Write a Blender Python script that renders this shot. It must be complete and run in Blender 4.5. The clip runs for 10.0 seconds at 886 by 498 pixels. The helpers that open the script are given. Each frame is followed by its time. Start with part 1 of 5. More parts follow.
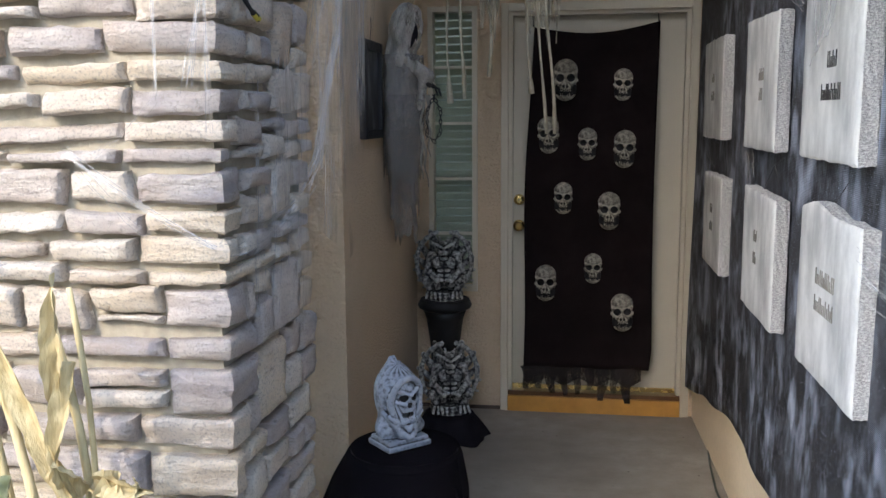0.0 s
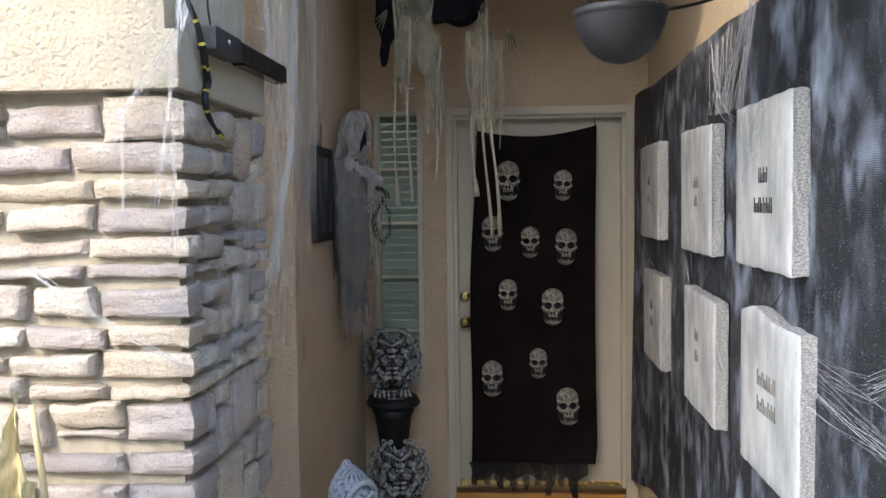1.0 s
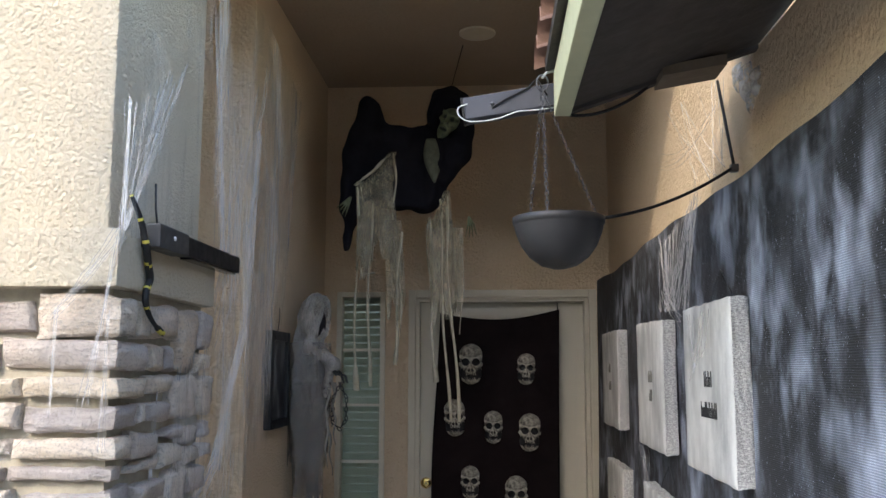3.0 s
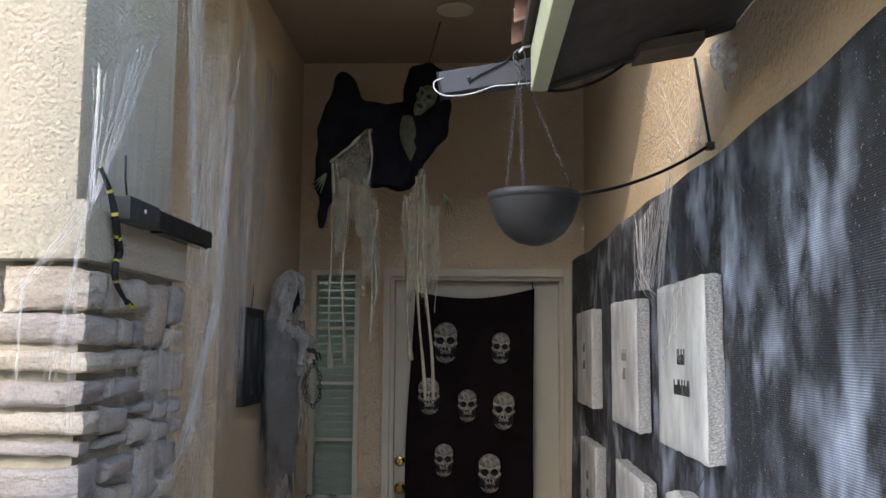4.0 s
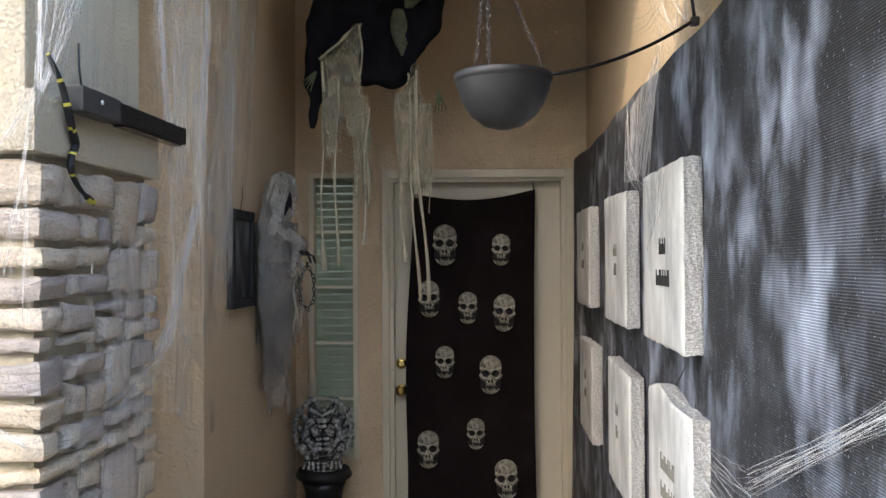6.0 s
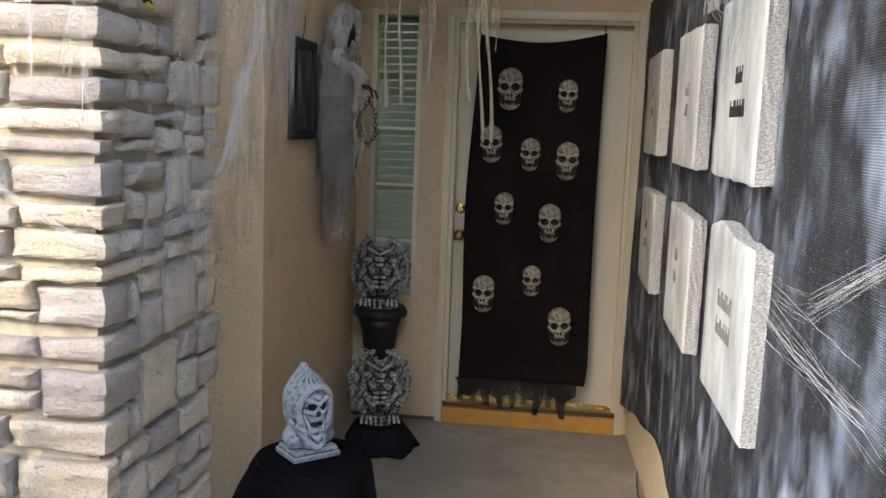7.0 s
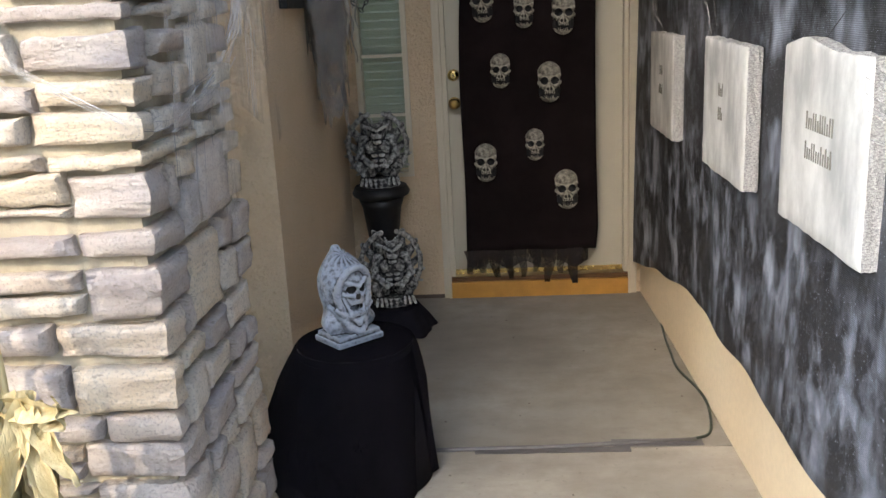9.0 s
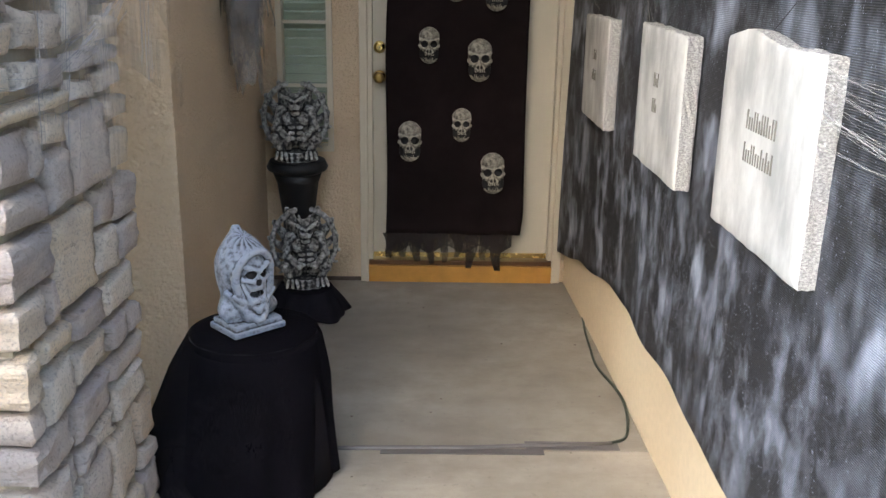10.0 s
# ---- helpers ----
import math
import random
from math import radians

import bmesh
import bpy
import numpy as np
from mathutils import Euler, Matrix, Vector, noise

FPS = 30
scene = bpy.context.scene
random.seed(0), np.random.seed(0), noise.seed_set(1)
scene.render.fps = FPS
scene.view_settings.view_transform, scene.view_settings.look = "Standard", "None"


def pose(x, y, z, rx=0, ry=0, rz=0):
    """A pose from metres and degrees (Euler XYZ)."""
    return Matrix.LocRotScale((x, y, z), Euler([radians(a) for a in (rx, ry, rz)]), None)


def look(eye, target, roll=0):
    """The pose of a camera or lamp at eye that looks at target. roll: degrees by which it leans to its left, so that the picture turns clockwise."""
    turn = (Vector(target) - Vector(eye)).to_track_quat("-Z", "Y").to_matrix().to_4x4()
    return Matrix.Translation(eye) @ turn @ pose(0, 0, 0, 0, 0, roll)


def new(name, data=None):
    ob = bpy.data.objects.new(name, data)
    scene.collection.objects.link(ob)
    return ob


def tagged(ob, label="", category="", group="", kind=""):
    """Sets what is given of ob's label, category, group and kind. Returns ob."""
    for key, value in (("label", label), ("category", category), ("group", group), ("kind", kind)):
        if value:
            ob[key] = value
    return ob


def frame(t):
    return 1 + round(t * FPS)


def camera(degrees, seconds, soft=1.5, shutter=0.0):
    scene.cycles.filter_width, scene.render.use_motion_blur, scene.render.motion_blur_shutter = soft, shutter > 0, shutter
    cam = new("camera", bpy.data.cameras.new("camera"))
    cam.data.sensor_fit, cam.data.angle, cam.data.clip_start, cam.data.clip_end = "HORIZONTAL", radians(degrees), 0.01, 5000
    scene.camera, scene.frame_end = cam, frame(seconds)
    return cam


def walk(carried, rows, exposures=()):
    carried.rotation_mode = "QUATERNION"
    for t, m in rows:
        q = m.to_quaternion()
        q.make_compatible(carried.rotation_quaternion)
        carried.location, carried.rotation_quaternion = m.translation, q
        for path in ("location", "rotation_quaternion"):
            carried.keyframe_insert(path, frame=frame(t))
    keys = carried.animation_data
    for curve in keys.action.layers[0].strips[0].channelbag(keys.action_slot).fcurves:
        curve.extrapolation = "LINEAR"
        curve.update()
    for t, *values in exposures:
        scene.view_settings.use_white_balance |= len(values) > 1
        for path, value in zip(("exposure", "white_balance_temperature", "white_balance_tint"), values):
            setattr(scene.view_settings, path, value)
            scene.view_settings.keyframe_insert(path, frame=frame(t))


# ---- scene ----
cam = camera(52.3, 10.0)
PATH = [
    (0, (0.176, 0.05, 1.657), (-0.119, 2.006, 1.364), -0.4),
    (0.5, (0.139, 0.0, 1.679), (0.002, 1.977, 1.414), -0.0),
    (1, (0.128, -0.029, 1.724), (-0.028, 1.963, 1.621), -0.7),
    (1.5, (0.175, -0.027, 1.762), (0.054, 1.968, 1.829), -0.8),
    (2, (0.207, -0.021, 1.798), (0.082, 1.965, 1.993), 0.2),
    (2.5, (0.221, -0.012, 1.811), (0.098, 1.966, 2.08), 0.1),
    (4, (0.229, 0.017, 1.799), (0.17, 2.004, 2.021), 0.4),
    (4.5, (0.238, 0.029, 1.79), (0.204, 2.019, 1.979), 0.4),
    (5, (0.253, 0.053, 1.781), (0.214, 2.046, 1.941), 0.1),
    (6.5, (0.381, 0.142, 1.71), (0.201, 2.131, 1.605), 0.8),
    (7, (0.361, 0.159, 1.648), (0.121, 2.125, 1.372), 2.1),
    (7.5, (0.296, 0.181, 1.601), (0.082, 2.128, 1.198), -0.3),
    (8, (0.206, 0.212, 1.569), (0.0, 2.147, 1.109), -1.4),
    (8.5, (0.12, 0.236, 1.559), (-0.025, 2.171, 1.073), -2.7),
    (9, (0.063, 0.301, 1.544), (-0.063, 2.228, 1.023), -2.9),
    (9.5, (0.083, 0.429, 1.532), (-0.079, 2.347, 0.991), -1.6),
    (10, (0.102, 0.515, 1.528), (0.135, 2.429, 0.95), 1.0),
]
walk(cam, [(t, look(eye, target, roll)) for t, eye, target, roll in PATH],
     exposures=[(0.0, 2.66, 6700, 10), (1.0, 2.78, 6850, 10), (2.5, 2.7, 6850, 10), (4.0, 2.52, 6850, 10), (5.0, 2.92, 7050, 10), (6.5, 2.94, 7450, 10), (7.5, 3.08, 7600, 10), (8.5, 3.0, 7550, 10), (10.0, 3.25, 7350, 10)])

# ---- world, sun, exposure ----
SUN_EL, SUN_AZ = 33.0, 28.0   # degrees up; degrees by which the sun stands left of straight behind
world = bpy.data.worlds.new("sky")
scene.world = world
world.use_nodes = True
wn = world.node_tree
sky = wn.nodes.new("ShaderNodeTexSky")
sky.sky_type = "NISHITA"
sky.sun_disc = False
sky.sun_elevation = radians(SUN_EL)
sky.sun_rotation = radians(180 + SUN_AZ)
wn.links.new(sky.outputs[0], wn.nodes["Background"].inputs[0])
wn.nodes["Background"].inputs[1].default_value = 0.15
sun = new("sun", bpy.data.lights.new("sun", "SUN"))
sun.data.energy, sun.data.angle, sun.data.color = 0.50, radians(0.6), (1.0, 0.89, 0.73)
_dir = Vector((math.sin(radians(SUN_AZ)) * math.cos(radians(SUN_EL)), math.cos(radians(SUN_AZ)) * math.cos(radians(SUN_EL)), -math.sin(radians(SUN_EL))))
sun.matrix_world = look((0, 0, 8), Vector((0, 0, 8)) + _dir)


# ---- materials ----
class Nodes:
    """Shorthand for building a node material."""

    def __init__(self, name, rough=0.8, metal=0.0):
        self.m = bpy.data.materials.new(name)
        self.m.use_nodes = True
        self.t = self.m.node_tree
        self.b = self.t.nodes["Principled BSDF"]
        self.b.inputs["Roughness"].default_value = rough
        self.b.inputs["Metallic"].default_value = metal
        self.co = self.t.nodes.new("ShaderNodeTexCoord").outputs["Object"]

    def link(self, a, b):
        self.t.links.new(a, b)

    def scaled(self, s):
        n = self.t.nodes.new("ShaderNodeMapping")
        n.inputs["Scale"].default_value = s
        self.link(self.co, n.inputs[0])
        return n.outputs[0]

    def noise(self, scale, detail=4.0, rough=0.55, co=None, lo=None, hi=None):
        n = self.t.nodes.new("ShaderNodeTexNoise")
        n.inputs["Scale"].default_value = scale
        n.inputs["Detail"].default_value = detail
        n.inputs["Roughness"].default_value = rough
        self.link(co or self.co, n.inputs["Vector"])
        return self.remap(n.outputs["Fac"], lo, hi) if lo is not None else n.outputs["Fac"]

    def remap(self, v, lo, hi, a=0.0, b=1.0):
        n = self.t.nodes.new("ShaderNodeMapRange")
        for i, x in enumerate((lo, hi, a, b)):
            n.inputs[i + 1].default_value = x
        self.link(v, n.inputs[0])
        return n.outputs[0]

    def mixc(self, f, a, b, mode="MIX"):
        n = self.t.nodes.new("ShaderNodeMix")
        n.data_type, n.blend_type = "RGBA", mode
        for sock, x in ((n.inputs[0], f), (n.inputs[6], a), (n.inputs[7], b)):
            if isinstance(x, (int, float)):
                sock.default_value = x
            elif isinstance(x, tuple):
                sock.default_value = (*x, 1.0)
            else:
                self.link(x, sock)
        return n.outputs[2]

    def math(self, op, a, b=0.0):
        n = self.t.nodes.new("ShaderNodeMath")
        n.operation = op
        for sock, x in zip(n.inputs, (a, b)):
            if isinstance(x, (int, float)):
                sock.default_value = x
            else:
                self.link(x, sock)
        return n.outputs[0]

    def ramp(self, f, *stops):
        n = self.t.nodes.new("ShaderNodeValToRGB")
        r = n.color_ramp
        while len(r.elements) < len(stops):
            r.elements.new(0.5)
        for e, (p, c) in zip(r.elements, stops):
            e.position, e.color = p, (*c, 1.0)
        self.link(f, n.inputs[0])
        return n.outputs[0]

    def random(self):
        return self.t.nodes.new("ShaderNodeObjectInfo").outputs["Random"]

    def color(self, c):
        if isinstance(c, tuple):
            self.b.inputs["Base Color"].default_value = (*c, 1.0)
        else:
            self.link(c, self.b.inputs["Base Color"])
        return self

    def bump(self, h, depth, strength=1.0):
        n = self.t.nodes.new("ShaderNodeBump")
        n.inputs["Strength"].default_value = strength
        n.inputs["Distance"].default_value = depth
        self.link(h, n.inputs["Height"])
        self.link(n.outputs[0], self.b.inputs["Normal"])
        return self

    def set(self, **kw):
        for k, v in kw.items():
            s = self.b.inputs[k.replace("_", " ").title().replace("Ior", "IOR")]
            if isinstance(v, (int, float)):
                s.default_value = v
            else:
                self.link(v, s)
        return self


def stucco(name, c, c2, scale=70.0, depth=0.004):
    n = Nodes(name, 0.9)
    big = n.noise(2.2, 5, 0.6, lo=0.3, hi=0.7)
    fine = n.noise(scale, 5, 0.65)
    col = n.mixc(big, c, c2)
    col = n.mixc(n.remap(fine, 0.35, 0.65, 0.0, 0.25), col, tuple(0.72 * v for v in c), "MIX")
    n.color(col)
    v = n.t.nodes.new("ShaderNodeTexVoronoi")
    v.feature, v.inputs["Scale"].default_value = "SMOOTH_F1", scale * 0.9
    n.link(n.co, v.inputs["Vector"])
    n.bump(n.math("ADD", n.math("MULTIPLY", fine, 1.3), n.math("MULTIPLY", v.outputs["Distance"], -0.6)), depth, 0.9)
    return n.m


def plain(name, c, rough=0.7, metal=0.0, var=0.25, scale=12.0, depth=0.0, spec=0.5):
    n = Nodes(name, rough, metal)
    n.b.inputs["Specular IOR Level"].default_value = spec
    f = n.noise(scale, 5, 0.6, lo=0.3, hi=0.7)
    n.color(n.mixc(f, c, tuple(v * (1 - var) for v in c)))
    n.set(roughness=n.remap(n.noise(scale * 3, 3), 0.3, 0.7, max(0.02, rough - 0.08), min(1.0, rough + 0.08)))
    if depth:
        n.bump(n.noise(scale * 6, 5, 0.65), depth)
    return n.m


def stone_material():
    n = Nodes("ledgestone", 0.88)
    r = n.random()
    base = n.ramp(r, (0.0, (0.66, 0.56, 0.45)), (0.18, (0.56, 0.485, 0.43)), (0.34, (0.70, 0.59, 0.44)), (0.52, (0.47, 0.415, 0.385)), (0.66, (0.69, 0.62, 0.53)), (0.84, (0.41, 0.365, 0.35)), (0.95, (0.64, 0.49, 0.345)))
    base.node.color_ramp.interpolation = "CONSTANT"
    layers = n.noise(1.0, 6, 0.65, n.scaled((7, 7, 26)))
    stain = n.noise(7.0, 5, 0.65, lo=0.46, hi=0.72)
    c = n.mixc(n.math("MULTIPLY", n.remap(layers, 0.40, 0.70), 0.55), base, (0.70, 0.635, 0.54))
    c = n.mixc(n.math("MULTIPLY", stain, 0.32), c, (0.38, 0.27, 0.20))
    c = n.mixc(n.math("MULTIPLY", n.noise(4.0, 4, 0.6, lo=0.5, hi=0.75), 0.35), c, (0.27, 0.255, 0.265))
    crack = n.remap(n.noise(1.0, 7, 0.75, n.scaled((13, 13, 48))), 0.60, 0.66)
    c = n.mixc(n.math("MULTIPLY", crack, 0.6), c, (0.17, 0.145, 0.13))
    c = n.mixc(n.noise(140.0, 3, 0.6, lo=0.5, hi=0.8), c, (0.30, 0.27, 0.24))
    n.color(c)
    n.bump(n.math("ADD", n.math("MULTIPLY", layers, 1.0), n.math("MULTIPLY", n.noise(70.0, 6, 0.75), 0.6)), 0.022, 1.0)
    return n.m


def fabric_material():
    """Black landscape cloth, ribbed weave, sprayed with white paint."""
    n = Nodes("sprayed_cloth", 0.7)
    streak = n.noise(1.0, 2, 0.5, n.scaled((3.0, 8.5, 5.4)), 0.50, 0.70)
    soft = n.noise(2.6, 3, 0.55, lo=0.30, hi=0.58)
    wipe = n.noise(1.0, 5, 0.7, n.scaled((4, 9, 6)), 0.46, 0.74)
    f = n.math("MULTIPLY", streak, soft)
    f = n.math("ADD", n.math("MULTIPLY", f, 0.64), n.math("MULTIPLY", n.math("MULTIPLY", wipe, soft), 0.42))
    wv = n.t.nodes.new("ShaderNodeTexWave")
    wv.wave_type, wv.bands_direction = "BANDS", "Z"
    wv.inputs["Scale"].default_value = 72.0
    wv.inputs["Distortion"].default_value = 0.5
    wv.inputs["Detail"].default_value = 2.0
    n.link(n.co, wv.inputs["Vector"])
    rib = n.remap(wv.outputs["Fac"], 0.2, 0.9)
    f = n.math("MULTIPLY", f, n.remap(rib, 0, 1, 0.6, 1.0))
    base = n.mixc(rib, (0.012, 0.0125, 0.014), (0.036, 0.037, 0.042))
    fleck = n.noise(170.0, 2, 0.5, lo=0.66, hi=0.72)
    f = n.math("MAXIMUM", f, n.math("MULTIPLY", fleck, 0.45))
    n.color(n.mixc(f, base, (0.55, 0.61, 0.74)))
    n.bump(n.math("ADD", rib, n.math("MULTIPLY", n.noise(5.0, 4), 2.0)), 0.003, 0.7)
    return n.m


def foam_material(name, rough_side=False):
    n = Nodes(name, 0.85)
    f = n.noise(1.0, 5, 0.6, n.scaled((5, 9, 4)), 0.38, 0.66)
    g = n.noise(26.0, 4, 0.7, lo=0.35, hi=0.7)
    if rough_side:
        c = n.mixc(n.noise(1.0, 4, 0.7, n.scaled((140, 140, 280)), 0.40, 0.62), (0.30, 0.30, 0.295), (0.62, 0.62, 0.60))
        n.color(c).bump(n.noise(160.0, 4, 0.7), 0.006)
    else:
        c = n.mixc(f, (0.66, 0.655, 0.625), (0.38, 0.38, 0.365))
        c = n.mixc(n.math("MULTIPLY", g, 0.22), c, (0.35, 0.35, 0.35))
        n.color(c).bump(n.noise(60.0, 5), 0.003, 0.6)
    return n.m


def drybrush(name, dark, light, lo=0.47, hi=0.57, rough=0.6):
    """Dark paint in the hollows, light paint brushed over what stands proud."""
    n = Nodes(name, rough)
    p = n.t.nodes.new("ShaderNodeNewGeometry").outputs["Pointiness"]
    f = n.math("ADD", p, n.math("MULTIPLY", n.math("SUBTRACT", n.noise(60.0, 5, 0.65), 0.5), 0.17))
    n.color(n.mixc(n.remap(f, lo, hi), dark, light)).bump(n.noise(90.0, 4), 0.002, 0.5)
    return n.m


def gauze(name, c, cover, scale=(140, 140, 40), spec=0.2):
    """Loose open cloth: threads with gaps between them."""
    n = Nodes(name, 0.95)
    n.b.inputs["Specular IOR Level"].default_value = spec
    n.color(n.mixc(n.noise(8.0), c, tuple(0.8 * v for v in c)))
    f = n.noise(1.0, 3, 0.6, n.scaled(scale))
    g = n.noise(7.0, 4, 0.6)
    n.set(alpha=n.remap(n.math("ADD", n.math("MULTIPLY", f, 0.5), n.math("MULTIPLY", g, 0.5)), 0.36, 0.64, max(0.0, cover - 0.4), min(1.0, cover + 0.35)))
    return n.m


def glass_material():
    n = Nodes("pane_glass", 0.03)
    n.color((0.93, 0.97, 0.94)).set(transmission_weight=1.0, ior=1.1)
    return n.m


STUCCO = stucco("stucco_tan", (0.66, 0.51, 0.345), (0.59, 0.45, 0.30), 72.0, 0.013)
STUCCO_PALE = stucco("stucco_cream", (0.60, 0.53, 0.40), (0.53, 0.46, 0.345), 95.0, 0.013)
STONE = stone_material()
MORTAR = plain("mortar", (0.44, 0.395, 0.31), 0.95, 0, 0.25, 30, 0.004)
# Wall tan at roughly half strength: the porch-top shade is in the colour.
CEIL = stucco("ceiling_shade_tan", (0.36, 0.28, 0.20), (0.32, 0.25, 0.175), 60.0, 0.003)


def concrete_material(name="concrete", k=1.0):
    n = Nodes(name, 0.85)
    big = n.noise(1.3, 3, 0.5, lo=0.35, hi=0.65)
    mid = n.noise(7.0, 6, 0.65, lo=0.35, hi=0.7)
    spot = n.noise(38.0, 3, 0.6, lo=0.62, hi=0.72)
    smear = n.noise(1.0, 5, 0.7, n.scaled((2.2, 5.0, 1.0)), 0.45, 0.75)
    c = n.mixc(big, (0.235 * k, 0.21 * k, 0.17 * k), (0.35 * k, 0.318 * k, 0.262 * k))
    c = n.mixc(n.math("MULTIPLY", mid, 0.6), c, (0.20 * k, 0.175 * k, 0.135 * k))
    c = n.mixc(n.math("MULTIPLY", spot, 0.35), c, (0.16, 0.14, 0.12))
    c = n.mixc(n.math("MULTIPLY", smear, 0.4), c, (0.15, 0.13, 0.105))
    n.color(c).bump(n.noise(120.0, 4, 0.6), 0.0012)
    return n.m


CONCRETE = concrete_material()
DOOR = plain("door_paint", (0.54, 0.485, 0.37), 0.4, 0, 0.06, 4)
TRIM = plain("trim_paint", (0.55, 0.49, 0.37), 0.45, 0, 0.08, 6)
WOOD = plain("threshold_wood", (0.55, 0.27, 0.055), 0.45, 0, 0.3, 9)
BRASS = plain("brass", (0.80, 0.58, 0.22), 0.25, 1.0, 0.15)
BLACKCLOTH = plain("black_cloth", (0.016, 0.015, 0.019), 1.0, 0, 0.4, 14, 0.002, 0.05)
BANNER = plain("banner_cloth", (0.014, 0.009, 0.009), 0.95, 0, 0.55, 5, 0.001, 0.12)
BLACKPLASTIC = plain("black_plastic", (0.014, 0.014, 0.015), 0.5, 0, 0.3, 12, 0.0, 0.3)
POT = plain("charcoal_plastic", (0.026, 0.026, 0.028), 0.5, 0, 0.2)
STEEL = plain("grey_metal", (0.13, 0.13, 0.14), 0.4, 0.8, 0.2)
FABRIC = fabric_material()
FOAM = foam_material("painted_foam")
FOAM_EDGE = foam_material("cut_foam_edge", True)
BEAM = plain("fascia_paint", (0.55, 0.56, 0.36), 0.6, 0, 0.15, 9)
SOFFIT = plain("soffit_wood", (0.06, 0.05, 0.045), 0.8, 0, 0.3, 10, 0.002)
GLASS = glass_material()
BLIND = plain("blind_slats", (0.35, 0.37, 0.28), 0.6, 0, 0.1)


# ---- mesh helpers ----
def mesh_from(name, bm, mats):
    me = bpy.data.meshes.new(name)
    bm.to_mesh(me)
    bm.free()
    for m in mats if isinstance(mats, (list, tuple)) else [mats]:
        me.materials.append(m)
    return me


def thing(name, bm, mats, label, category, group="", kind="", at=None):
    ob = new(name, mesh_from(name, bm, mats))
    if at is not None:
        ob.matrix_world = at
    return tagged(ob, label, category, group, kind)


def base_of(name, label, category, at=(0, 0, 0), group="", kind=""):
    ob = new(name)
    ob.empty_display_size = 0.05
    ob.location = at
    return tagged(ob, label, category, group, kind)


def part(name, bm, mats, parent, label="", at=None):
    ob = new(name, mesh_from(name, bm, mats))
    ob.parent = parent
    if at is not None:
        ob.matrix_basis = at
    return tagged(ob, label)


def add_box(bm, x0, y0, z0, x1, y1, z1, bevel=0.0, mi=0):
    made = bmesh.ops.create_cube(bm, size=1.0, matrix=Matrix.Translation(((x0 + x1) / 2, (y0 + y1) / 2, (z0 + z1) / 2)) @ Matrix.Diagonal((abs(x1 - x0), abs(y1 - y0), abs(z1 - z0), 1)))
    faces = {f for v in made["verts"] for f in v.link_faces}
    for f in faces:
        f.material_index = mi
    if bevel:
        edges = list({e for f in faces for e in f.edges})
        bmesh.ops.bevel(bm, geom=edges, offset=bevel, segments=2, affect="EDGES", profile=0.7)
    return bm


def box(x0, y0, z0, x1, y1, z1, bevel=0.0):
    return add_box(bmesh.new(), x0, y0, z0, x1, y1, z1, bevel)


def smooth(bm):
    for f in bm.faces:
        f.smooth = True
    return bm


def lathe(profile, seg=40, bm=None, mi=0):
    """Turned shape from (radius, height) pairs."""
    bm = bm or bmesh.new()
    rings = []
    for r, z in profile:
        rings.append([bm.verts.new((r * math.cos(a), r * math.sin(a), z)) for a in (2 * math.pi * i / seg for i in range(seg))])
    for a, b in zip(rings, rings[1:]):
        for i in range(seg):
            f = bm.faces.new((a[i], a[(i + 1) % seg], b[(i + 1) % seg], b[i]))
            f.smooth, f.material_index = True, mi
    for ring, flip in ((rings[0], True), (rings[-1], False)):
        f = bm.faces.new(ring[::-1] if flip else ring)
        f.material_index = mi
    return bm


def tube(points, radius, seg=8, bm=None, mi=0):
    """A round rod along points; radius a number or one for each point."""
    bm = bm or bmesh.new()
    pts = [Vector(p) for p in points]
    rad = radius if isinstance(radius, (list, tuple)) else [radius] * len(pts)
    rings, side = [], None
    for i, p in enumerate(pts):
        d = (pts[min(i + 1, len(pts) - 1)] - pts[max(i - 1, 0)]).normalized()
        if side is None:
            side = d.orthogonal().normalized()
        side = (side - d * side.dot(d)).normalized()
        up = d.cross(side)
        rings.append([bm.verts.new(p + rad[i] * (math.cos(a) * side + math.sin(a) * up)) for a in (2 * math.pi * k / seg for k in range(seg))])
    for a, b in zip(rings, rings[1:]):
        for k in range(seg):
            f = bm.faces.new((a[k], a[(k + 1) % seg], b[(k + 1) % seg], b[k]))
            f.smooth, f.material_index = True, mi
    bm.faces.new(rings[0][::-1]).material_index = mi
    bm.faces.new(rings[-1]).material_index = mi
    return bm


def glide(pts, steps=6):
    """A smooth line through the points."""
    line = []
    for i in range(len(pts) - 1):
        p0, p1, p2, p3 = (Vector(pts[max(0, min(len(pts) - 1, i + o))]) for o in (-1, 0, 1, 2))
        for t in (k / steps for k in range(steps)):
            line.append(0.5 * ((2 * p1) + (p2 - p0) * t + (2 * p0 - 5 * p1 + 4 * p2 - p3) * t * t + (3 * p1 - p0 - 3 * p2 + p3) * t ** 3))
    return line + [Vector(pts[-1])]


def sheet(nu, nv, fn, bm=None, mi=0):
    """A grid of nu by nv faces through fn(u, v)."""
    bm = bm or bmesh.new()
    g = [[bm.verts.new(fn(i / nu, j / nv)) for j in range(nv + 1)] for i in range(nu + 1)]
    for i in range(nu):
        for j in range(nv):
            f = bm.faces.new((g[i][j], g[i + 1][j], g[i + 1][j + 1], g[i][j + 1]))
            f.smooth, f.material_index = True, mi
    return bm


def thick(ob, t, offset=0.0):
    m = ob.modifiers.new("thickness", "SOLIDIFY")
    m.thickness, m.offset = t, offset
    return ob



